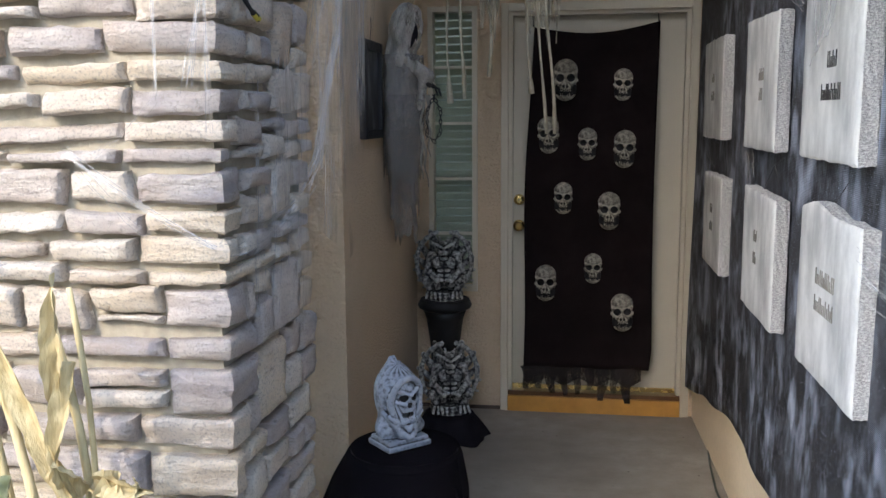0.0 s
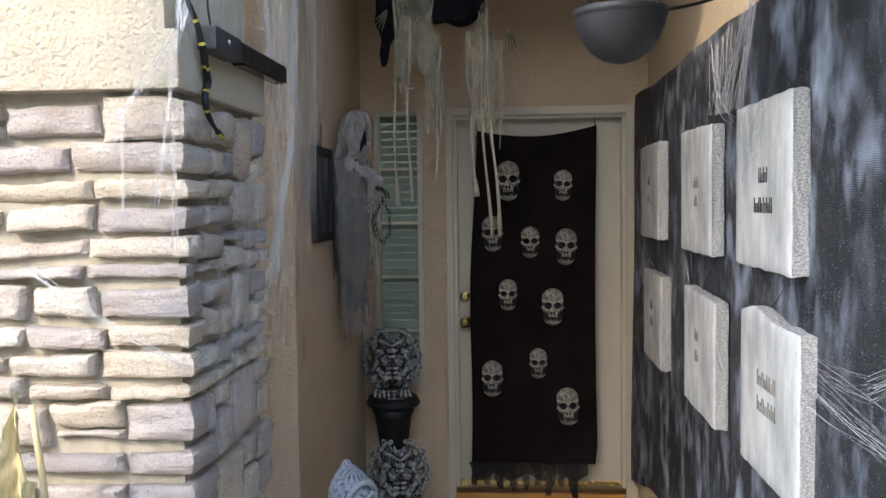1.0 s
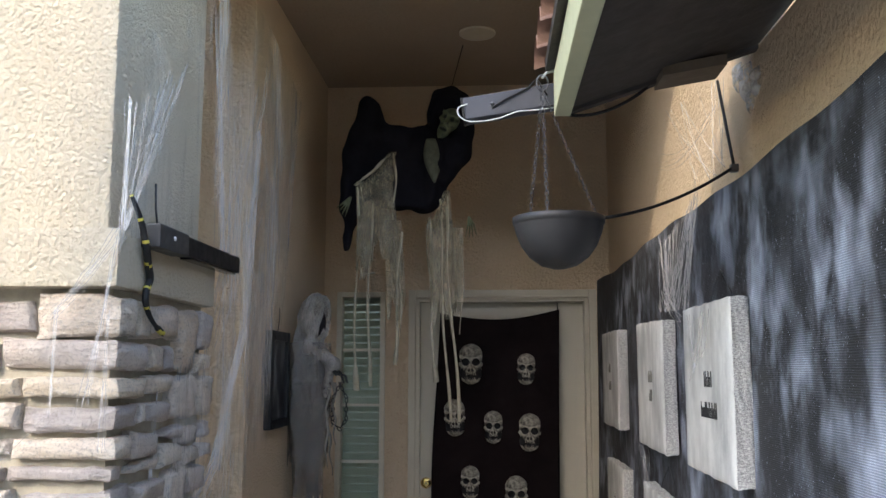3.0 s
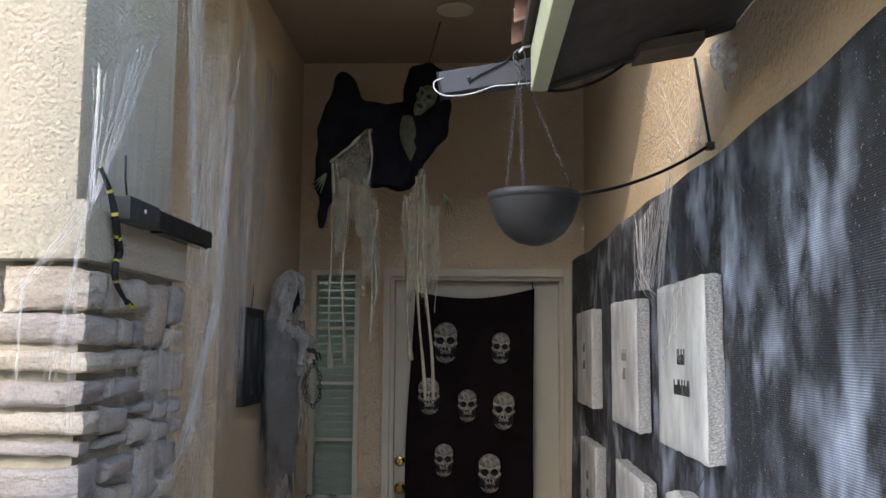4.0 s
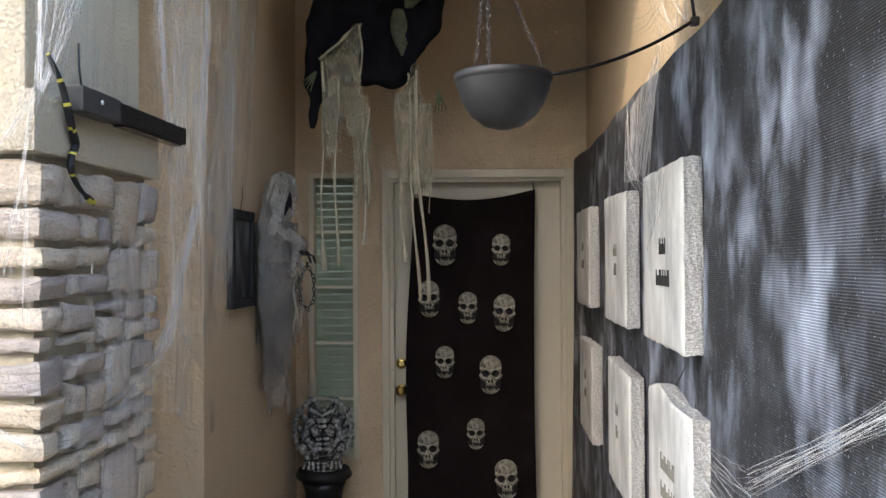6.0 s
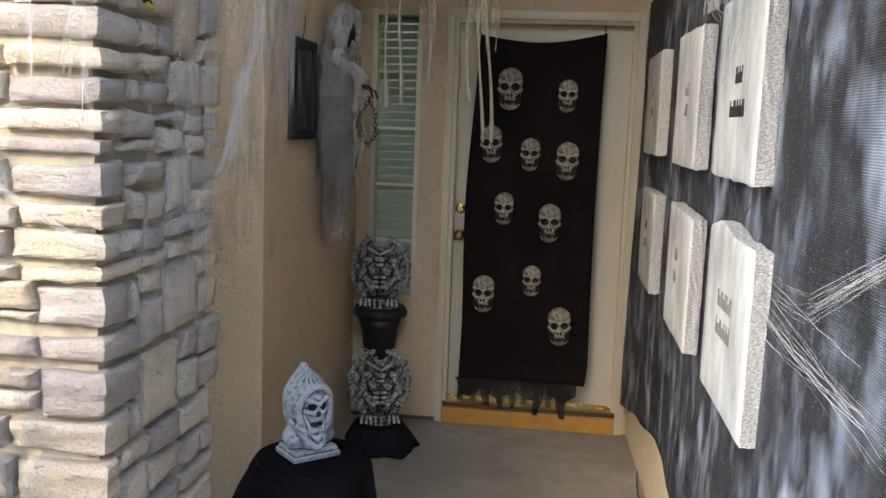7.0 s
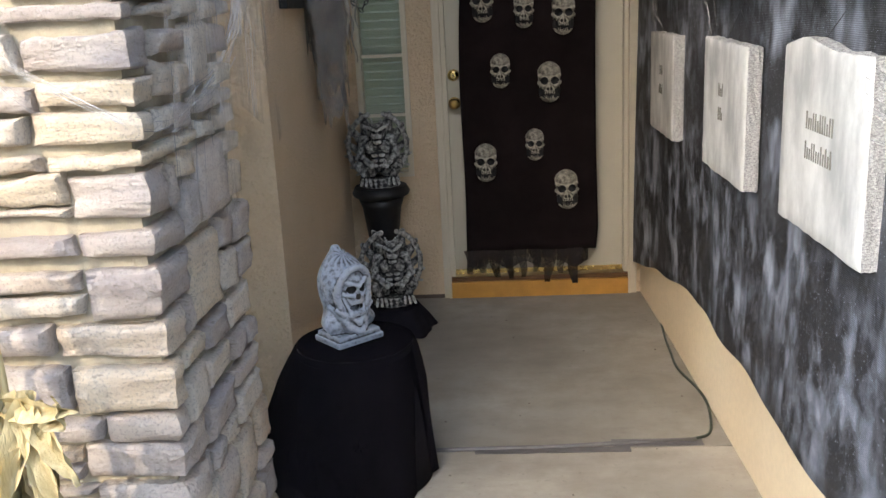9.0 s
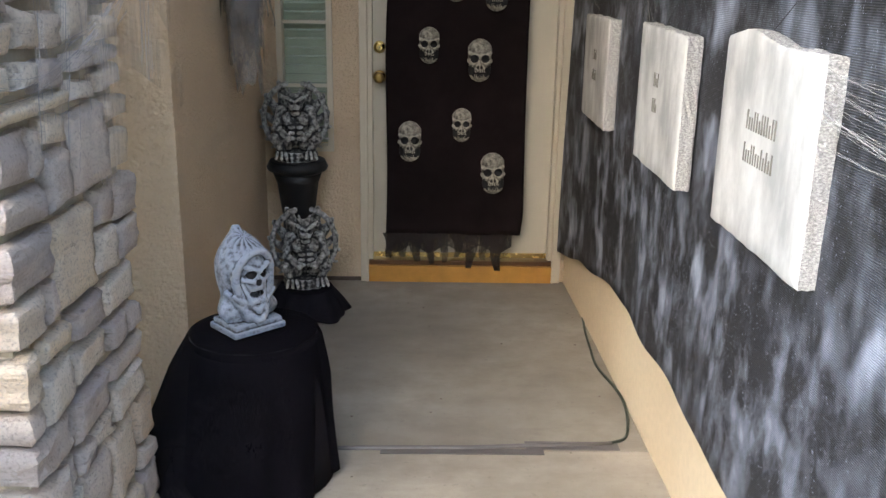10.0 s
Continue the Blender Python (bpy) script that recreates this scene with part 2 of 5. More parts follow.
def sculpt(fn, lo, hi, step, cut=None):
    """A closed surface where fn(x, y, z) = 0, negative inside, on a grid. cut(x, y, z): which faces take the second material."""
    ax = [np.arange(a, b + step, step) for a, b in zip(lo, hi)]
    d = fn(*np.meshgrid(*ax, indexing="ij"))
    ins = d < 0
    shape = tuple(n - 1 for n in d.shape)
    total, count = np.zeros(shape + (3,)), np.zeros(shape)
    corner = [(i, j, k) for i in (0, 1) for j in (0, 1) for k in (0, 1)]
    part_of = lambda c: tuple(slice(o, o + n) for o, n in zip(c, shape))  # noqa: E731
    for a in corner:
        for axis in range(3):
            if a[axis]:
                continue
            b = tuple(v + (n == axis) for n, v in enumerate(a))
            da, db = d[part_of(a)], d[part_of(b)]
            hit = (da < 0) != (db < 0)
            w = np.where(hit, da / np.where(hit, da - db, 1.0), 0.0)
            for n in range(3):
                total[..., n] += hit * (a[n] + (w if n == axis else 0.0))
            count += hit
    used = count > 0
    number = np.full(shape, -1)
    number[used] = np.arange(used.sum())
    cells = np.argwhere(used)
    verts = (cells + total[used] / count[used][:, None]) * step + np.array(lo)
    faces = []
    for axis in range(3):
        u, v = [(1, 2), (2, 0), (0, 1)][axis]
        lo_s, hi_s = [slice(None)] * 3, [slice(None)] * 3
        lo_s[axis], hi_s[axis] = slice(0, -1), slice(1, None)
        a, b = ins[tuple(lo_s)], ins[tuple(hi_s)]
        for flip, mask in ((False, a & ~b), (True, ~a & b)):
            at = np.argwhere(mask)
            at = at[(at[:, u] > 0) & (at[:, v] > 0) & (at[:, u] < shape[u]) & (at[:, v] < shape[v])]
            quad = []
            for du, dv in ((1, 1), (0, 1), (0, 0), (1, 0)):
                c = at.copy()
                c[:, u] -= du
                c[:, v] -= dv
                quad.append(number[c[:, 0], c[:, 1], c[:, 2]])
            q = np.stack(quad, 1)
            q = q[(q >= 0).all(1)]
            faces.append(q[:, ::-1] if flip else q)
    faces = np.concatenate(faces)
    me = bpy.data.meshes.new("sculpture")
    me.from_pydata(verts.tolist(), [], faces.tolist())
    me.polygons.foreach_set("use_smooth", np.ones(len(faces), bool))
    if cut is not None:
        mid = verts[faces].mean(1)
        me.polygons.foreach_set("material_index", cut(*mid.T).astype(np.int32))
    me.update()
    return me


def ell(x, y, z, c, r):
    """An ellipsoid's distance, near enough."""
    k = np.sqrt(((x - c[0]) / r[0]) ** 2 + ((y - c[1]) / r[1]) ** 2 + ((z - c[2]) / r[2]) ** 2)
    return (k - 1.0) * min(r)


def rod(x, y, z, a, b, ra, rb):
    a, b = np.array(a, float), np.array(b, float)
    ab = b - a
    h = np.clip(((x - a[0]) * ab[0] + (y - a[1]) * ab[1] + (z - a[2]) * ab[2]) / ab.dot(ab), 0, 1)
    return np.sqrt((x - a[0] - h * ab[0]) ** 2 + (y - a[1] - h * ab[1]) ** 2 + (z - a[2] - h * ab[2]) ** 2) - (ra + (rb - ra) * h)


def block(x, y, z, c, r, edge=0.004):
    q = [np.abs(p - m) - s + edge for p, m, s in zip((x, y, z), c, r)]
    return np.sqrt(sum(np.maximum(v, 0) ** 2 for v in q)) + np.minimum(np.maximum(np.maximum(q[0], q[1]), q[2]), 0) - edge


def join(a, b, k=0.008):
    h = np.clip(0.5 + 0.5 * (b - a) / k, 0, 1)
    return b + (a - b) * h - k * h * (1 - h)


def carve(a, b, k=0.004):
    return -join(-a, b, k)


# ---- structure ----
RX, LX, BY, CZ = 0.865, -0.72, 5.0, 3.42   # right wall, left wall, door wall, ceiling
CORNER_Y = 3.42                             # where the left wall turns outwards
DX0, DX1, DTOP = -0.205, 0.745, 2.20        # door opening

thing("ground", box(-60, -60, -0.30, 60, 60, -0.02), plain("driveway_concrete", (0.24, 0.22, 0.19), 0.85, 0, 0.2, 3.0, 0.001), "pale concrete drive and ground in front of the porch", "ground", kind="structure")
thing("floor", box(-1.6, 3.235, -0.25, 1.0, 5.2, 0.0, 0.003), CONCRETE, "worn grey-brown concrete porch floor slab", "floor", kind="structure")
thing("walkway", box(-1.6, 2.0, -0.25, 1.0, 3.230, -0.001, 0.003), concrete_material("walk_concrete", 1.35), "paler concrete walkway slab in front of the porch", "pavement", kind="structure")
bm = bmesh.new()
for y0, y1, z1 in ((1.0, 2.2, 2.58), (2.2, 3.45, 3.05), (3.45, BY + 0.2, 4.2)):
    add_box(bm, RX, y0, 0.0, RX + 0.2, y1, z1)
thing("wall_right", bm, STUCCO, "tan stucco wall beside the porch", "wall", kind="structure")
thing("wall_left", box(LX - 0.5, CORNER_Y, 0.0, LX, BY, CZ), STUCCO, "tan stucco wall of the porch with an outer corner", "wall", kind="structure")
thing("wall_outer", box(-6.0, CORNER_Y + 0.02, 0.0, LX - 0.5, BY, CZ), STUCCO, "tan stucco house wall beside the porch", "wall", kind="structure")
bm = bmesh.new()
WX0, WX1, WZ0, WZ1 = -0.635, -0.385, 0.69, 2.225
for x0, z0, x1, z1 in ((-1.2, 0, WX0, CZ), (WX0, 0, WX1, WZ0), (WX0, WZ1, WX1, CZ), (WX1, 0, DX0, CZ), (DX0, DTOP, DX1, CZ), (DX1, 0, RX, CZ)):
    add_box(bm, x0, BY, z0, x1, BY + 0.2, z1)
thing("wall_door", bm, STUCCO, "tan stucco wall with the front door and a side window", "wall", kind="structure")
thing("ceiling", box(-2.6, 2.25, CZ, RX + 0.2, BY + 0.2, CZ + 0.2), CEIL, "tan porch ceiling, its paint darkened for the deep shade", "ceiling", kind="structure")
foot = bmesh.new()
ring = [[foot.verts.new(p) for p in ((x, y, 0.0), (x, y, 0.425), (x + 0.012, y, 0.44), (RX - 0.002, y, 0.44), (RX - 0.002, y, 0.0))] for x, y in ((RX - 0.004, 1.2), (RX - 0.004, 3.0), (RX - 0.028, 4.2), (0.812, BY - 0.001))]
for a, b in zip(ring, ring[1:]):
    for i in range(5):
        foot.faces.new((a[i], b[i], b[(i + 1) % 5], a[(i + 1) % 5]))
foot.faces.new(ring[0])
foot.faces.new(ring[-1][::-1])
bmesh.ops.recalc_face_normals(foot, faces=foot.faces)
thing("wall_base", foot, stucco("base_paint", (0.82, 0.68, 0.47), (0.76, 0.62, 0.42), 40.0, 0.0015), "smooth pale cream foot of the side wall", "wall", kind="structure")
# Unseen tree, added behind the camera: keeps sun off the porch, not the pillar.
tree = base_of("tree", "added unseen tall slender tree, its dense green crown shading the porch", "tree", (-6.85, -12.0, -0.05))
part("trunk", tube([(0, 0, 0), (0.05, 0.03, 3), (-0.03, 0, 6), (0.02, 0, 9.5), (0, 0, 12)], [0.2, 0.16, 0.13, 0.09, 0.03], 10), plain("bark", (0.16, 0.12, 0.09), 0.95, 0, 0.4, 20, 0.01), tree)
rg = random.Random(9)
for i in range(12):
    a, z0 = i * 2.4, 8.6 + 0.3 * i
    part("limb", tube([(0, 0, z0), (0.35 * math.cos(a), 0.35 * math.sin(a), z0 + 0.35), (0.85 * math.cos(a), 0.85 * math.sin(a), z0 + 0.6)], [0.05, 0.035, 0.015], 6), bpy.data.materials["bark"], tree)
bm = bmesh.new()
made = 0
while made < 5200:
    p = Vector((rg.uniform(-1, 1), rg.uniform(-1, 1), rg.uniform(-1, 1)))
    if abs(p.z) ** 6 + abs(p.x) ** 3 + p.y ** 2 > 1:
        continue
    px, pz = p.x * 1.2, 12.2 + p.z * 3.2
    # Crown top is sliced so that some sun reaches the right wall.
    if pz > 12.72 - 1.3 * px:
        continue
    m = Matrix.Translation((px, p.y * 1.0, pz)) @ Euler((rg.uniform(0, 6), rg.uniform(0, 6), rg.uniform(0, 6))).to_matrix().to_4x4()
    k = rg.uniform(0.12, 0.19)
    bm.faces.new([bm.verts.new(m @ Vector(c)) for c in ((-k, 0, 0), (0, -k * 0.6, 0), (k * 1.3, 0, 0.02), (0, k * 0.6, 0))])
    made += 1
part("crown", bm, plain("leaf_green", (0.07, 0.12, 0.04), 0.6, 0, 0.4, 3), tree, "many small leaves")["kind"] = "stuff"
# Unseen wall, added far behind the camera to hold back low skylight.
thing("wall_sky_block", box(-26, -17.3, 0.0, 22, -17.0, 8.5), plain("far_brown", (0.20, 0.16, 0.12), 0.9, 0, 0.3, 2.0), "added unseen plain brown wall that cuts off the low sky", "wall", kind="structure")
thing("wall_house", box(-6, BY + 1.6, 0.0, 4, BY + 1.8, 4.2), plain("room_paint", (0.25, 0.27, 0.22), 0.9), "plain inner wall of the room behind the window", "wall", kind="structure")


# ---- the front door and window ----
door = base_of("door_1", "cream painted front door, shut, with brass locks", "door", kind="structure")
part("slab", box(DX0 + 0.003, BY + 0.07, 0.115, DX1 - 0.003, BY + 0.115, DTOP - 0.005, 0.002), DOOR, door)
for zc, r in ((1.19, 0.030), (1.045, 0.032)):
    rose = part("lock_rose", lathe([(r, 0.0), (r, 0.004), (r * 0.8, 0.012), (r * 0.45, 0.014)], 28), BRASS, door, "polished brass lock", pose(-0.150, BY + 0.07, zc, 90))
    if zc > 1.1:
        part("keyhole", box(-0.003, -0.006, 0.0, 0.003, 0.006, 0.0165), BLACKPLASTIC, rose)
        part("cylinder", lathe([(0.012, 0.012), (0.012, 0.016)], 20), BRASS, rose)
    else:
        part("knob", lathe([(0.012, 0.012), (0.012, 0.03), (0.022, 0.04), (0.027, 0.052), (0.022, 0.063), (0.008, 0.066)], 28), plain("dull_brass", (0.42, 0.28, 0.10), 0.4, 1.0, 0.3), rose, "dull brass door knob")
part("sweep", box(DX0 + 0.003, BY + 0.062, 0.10, DX1 - 0.003, BY + 0.072, 0.135, 0.002), BRASS, door, "brass weather strip at the bottom of the door")
frame_ob = base_of("door_frame", "cream painted wooden door casing with a brickmould edge", "door frame", kind="structure")
for x0, x1 in ((DX0 - 0.04, DX0), (DX1, DX1 + 0.044)):
    part("casing", box(x0, BY - 0.022, 0.0, x1, BY, DTOP + 0.045, 0.005), TRIM, frame_ob)
    xi = x0 if x0 > 0 else x1 - 0.012
    part("bead", box(xi, BY - 0.030, 0.0, xi + 0.012, BY - 0.022, DTOP + 0.004, 0.003), TRIM, frame_ob)
part("head_casing", box(DX0, BY - 0.022, DTOP, DX1, BY, DTOP + 0.045, 0.005), TRIM, frame_ob)
part("head_bead", box(DX0, BY - 0.030, DTOP, DX1, BY - 0.022, DTOP + 0.012, 0.003), TRIM, frame_ob)
for x0, x1 in ((DX0, DX0 + 0.022), (DX1 - 0.022, DX1)):
    part("stop", box(x0, BY, 0.115, x1, BY + 0.066, DTOP, 0.003), TRIM, frame_ob)
part("head_stop", box(DX0 + 0.022, BY, DTOP - 0.02, DX1 - 0.022, BY + 0.066, DTOP, 0.003), TRIM, frame_ob)
sill = base_of("threshold", "orange-brown varnished wooden door step with brass strip", "threshold", kind="structure")
part("riser", box(DX0 + 0.001, BY - 0.028, 0.0, DX1 - 0.001, BY + 0.06, 0.088, 0.004), WOOD, sill)
part("nosing", box(DX0 + 0.001, BY - 0.012, 0.089, DX1 - 0.001, BY + 0.062, 0.112, 0.003), plain("dark_threshold", (0.10, 0.045, 0.015), 0.4, 0, 0.3), sill, "dark worn nosing")

win = base_of("window_1", "narrow side window with green-tinted blinds behind", "window", kind="structure")
for x0, z0, x1, z1 in ((WX0 - 0.01, WZ0 - 0.01, WX0 + 0.018, WZ1 + 0.01), (WX1 - 0.018, WZ0 - 0.01, WX1 + 0.01, WZ1 + 0.01), (WX0 + 0.018, WZ0 - 0.01, WX1 - 0.018, WZ0 + 0.018), (WX0 + 0.018, WZ1 - 0.018, WX1 - 0.018, WZ1 + 0.01)):
    part("window_frame", box(x0, BY - 0.018, z0, x1, BY + 0.06, z1, 0.003), TRIM, win)
for zb in (1.915, 1.613, 1.308, 1.003):
    part("muntin", box(WX0 + 0.018, BY + 0.012, zb - 0.008, WX1 - 0.018, BY + 0.034, zb + 0.008, 0.002), TRIM, win)
pane = part("pane", box(WX0 + 0.018, BY + 0.036, WZ0 + 0.018, WX1 - 0.018, BY + 0.040, WZ1 - 0.018), GLASS, win)
pane.visible_shadow = False
blind = base_of("window_blind", "grey-green slatted blind hanging behind the window", "blind", (WX0, BY + 0.08, 0))
slat_bm = box(0.005, -0.002, -0.0195, 0.245, 0.0, 0.0195)
slat_me = mesh_from("slat", slat_bm, BLIND)
for i in range(35):
    ob = new("slat", slat_me)
    ob.parent = blind
    ob.matrix_basis = pose(0, 0, WZ0 + 0.04 + i * 0.043, -24)
part("head_rail", box(0.0, -0.02, WZ1 - 0.03, 0.25, 0.02, WZ1), BLIND, blind)


# ---- the skull banner on the door ----
def skull_shape(x, y, z):
    d = ell(x, y, z, (0, 0, 0.022), (0.059, 0.05, 0.060))
    d = join(d, ell(x, y, z, (0, -0.012, -0.035), (0.046, 0.036, 0.04)), 0.02)
    d = join(d, ell(x, y, z, (0, -0.012, -0.058), (0.051, 0.038, 0.045)), 0.012)
    for s in (-1, 1):
        d = carve(d, ell(x, y, z, (s * 0.066, -0.02, 0.012), (0.014, 0.035, 0.028)), 0.01)
        d = join(d, rod(x, y, z, (s * 0.05, -0.022, -0.012), (s * 0.03, -0.042, -0.02), 0.009, 0.009), 0.01)
        d = join(d, rod(x, y, z, (s * 0.048, -0.034, 0.022), (s * 0.008, -0.047, 0.012), 0.008, 0.008), 0.01)
        d = carve(d, ell(x, y, z, (s * 0.025, -0.052, -0.002), (0.0195, 0.034, 0.0175)))
        d = carve(d, rod(x, y, z, (s * 0.005, -0.055, -0.026), (s * 0.009, -0.05, -0.040), 0.006, 0.0075))
        d = carve(d, ell(x, y, z, (s * 0.044, -0.044, -0.054), (0.013, 0.02, 0.024)))
    d = carve(d, block(x, y, z, (0, -0.05, -0.068), (0.029, 0.02, 0.006), 0.001), 0.002)
    for i in range(-3, 4):
        d = carve(d, block(x, y, z, (i * 0.0085, -0.05, -0.066), (0.001, 0.022, 0.013), 0.0005), 0.001)
    return d


def skull_dark(x, y, z):
    near = lambda c, r: ((x - c[0]) / r[0]) ** 2 + ((z - c[1]) / r[1]) ** 2 < 1  # noqa: E731
    eyes = (near((-0.025, -0.002), (0.0195, 0.017)) | near((0.025, -0.002), (0.0195, 0.017))) & (y > -0.047)
    nose = near((0, -0.035), (0.014, 0.018)) & (y > -0.045)
    jag = 0.006 * np.sin(740 * x + 0.6)
    teeth = (np.abs(x) < 0.026) & ((z > -0.057 + jag) | (z < -0.078 + jag + 0.2 * np.abs(x)))
    mouth = near((0, -0.057), (0.046, 0.031)) & (z < -0.036 - 0.1 * np.abs(x)) & ~teeth
    hollow = near((-0.043, -0.053), (0.010, 0.022)) | near((0.043, -0.053), (0.010, 0.022))
    gaps = (np.abs(z + 0.066) < 0.019) & (np.abs(x / 0.0085 - np.round(x / 0.0085)) < 0.16) & (np.abs(x) < 0.03)
    return (eyes | nose | mouth | gaps | hollow) & (y < 0.0)


skull_me = sculpt(skull_shape, (-0.075, -0.065, -0.11), (0.075, 0.02, 0.105), 0.0026, skull_dark)
SKULL = drybrush("bone_paint", (0.05, 0.042, 0.032), (0.36, 0.33, 0.26), 0.476, 0.528, 0.7)
SOCKET = plain("socket_black", (0.01, 0.009, 0.009), 0.9)
skull_me.materials.append(SKULL)
skull_me.materials.append(SOCKET)

banner = base_of("door_banner", "black gauzy cloth banner with rows of bone-white skulls on the door", "banner", (0, BY - 0.004, 0))


def banner_point(u, v):
    z = 0.265 + 1.85 * v
    x0, x1 = -0.115 + 0.045 * v ** 3 + 0.006 * math.sin(9 * v), 0.585 - 0.012 * math.sin(3.1 * v) - 0.02 * max(0, 0.06 - v) * 12
    z -= (0.045 * math.sin(math.pi * u) - 0.02 * u) * v ** 6
    y = -0.034 + 0.006 * math.sin(17 * u + 3 * v) * (1.1 - v) + 0.005 * math.sin(5 * u + 9 * v)
    return (x0 + (x1 - x0) * u, y, z)


thick(part("cloth", sheet(40, 60, banner_point), BANNER, banner), 0.002)
NET = gauze("black_net", (0.035, 0.028, 0.025), 0.58, (160, 160, 60))
rng = random.Random(7)
for i in range(9):
    x0, w, ln = -0.095 + i * 0.069, rng.uniform(0.045, 0.07), rng.uniform(0.12, 0.20)
    thick(part("fringe", sheet(6, 12, lambda u, v, x0=x0, w=w, ln=ln, i=i: (x0 + (u - 0.5) * w * (1.4 - 0.9 * v) + 0.008 * math.sin(5 * v + i), -0.036 + 0.004 * math.sin(8 * v + 2 * u + i), 0.268 - ln * v)), NET, banner, "torn net fringe"), 0.0015)
thick(part("fringe_band", sheet(30, 4, lambda u, v: (-0.11 + 0.64 * u, -0.033 + 0.003 * math.sin(20 * u), 0.268 - (0.085 + 0.02 * math.sin(23 * u)) * v)), NET, banner, "sheer net hem"), 0.0015)
for corner_x, zt in ((-0.072, 2.115), (0.575, 2.105)):
    part("tie", tube([(corner_x, -0.034, zt), (corner_x, -0.036, zt + 0.03), (corner_x - 0.002, -0.03, zt + 0.07)], [0.006, 0.003, 0.002], 6), BANNER, banner)
for sx, sz, k, tilt in ((0.10, 1.85, 1.12, 0), (0.40, 1.82, 0.86, 2), (0.012, 1.56, 1.0, -3), (0.22, 1.51, 0.88, 0), (0.415, 1.485, 1.02, 2), (0.095, 1.22, 0.88, 0), (0.34, 1.155, 1.04, 0), (0.005, 0.755, 1.02, 0), (0.26, 0.838, 0.84, 0), (0.42, 0.60, 1.06, -3)):
    ob = new("skull", skull_me)
    ob.parent = banner
    ob.matrix_basis = pose(sx, -0.042, sz, 0, tilt, 0) @ Matrix.Diagonal((1.0 * k, 0.75 * k, 1.06 * k, 1))
    tagged(ob, "bone-white skull relief")


# ---- cloth, tombstones and things along the right wall ----
FX = RX - 0.042


def cloth_point(u, v):
    y = 1.0 + 3.96 * u
    top = 2.285 + 0.012 * math.sin(2.3 * y) + 0.004 * math.sin(11 * y) + 0.02 * max(0.0, y - 4.0)
    bot = 0.392 + 0.012 * math.sin(3.1 * y + 0.5) + 0.006 * math.sin(13 * y) - 0.215 * max(0.0, (y - 3.5) / 1.46) ** 1.3
    x = FX + 0.016 * math.sin(2.1 * y + 2 * v) * (1 - v) + 0.008 * math.sin(7 * y + 4 * v) * (1 - v) ** 2
    x -= 0.010 * (1 - v) ** 3 + 0.03 * min(1.0, max(0.0, (y - 3.9) / 1.0)) ** 2
    return (min(x, RX - 0.012), y, bot + (top - bot) * v)


wall_cloth = thing("wall_cloth", sheet(140, 40, cloth_point), FABRIC, "black ribbed landscape cloth sprayed with white paint along the wall", "cloth")
thick(wall_cloth, 0.003)

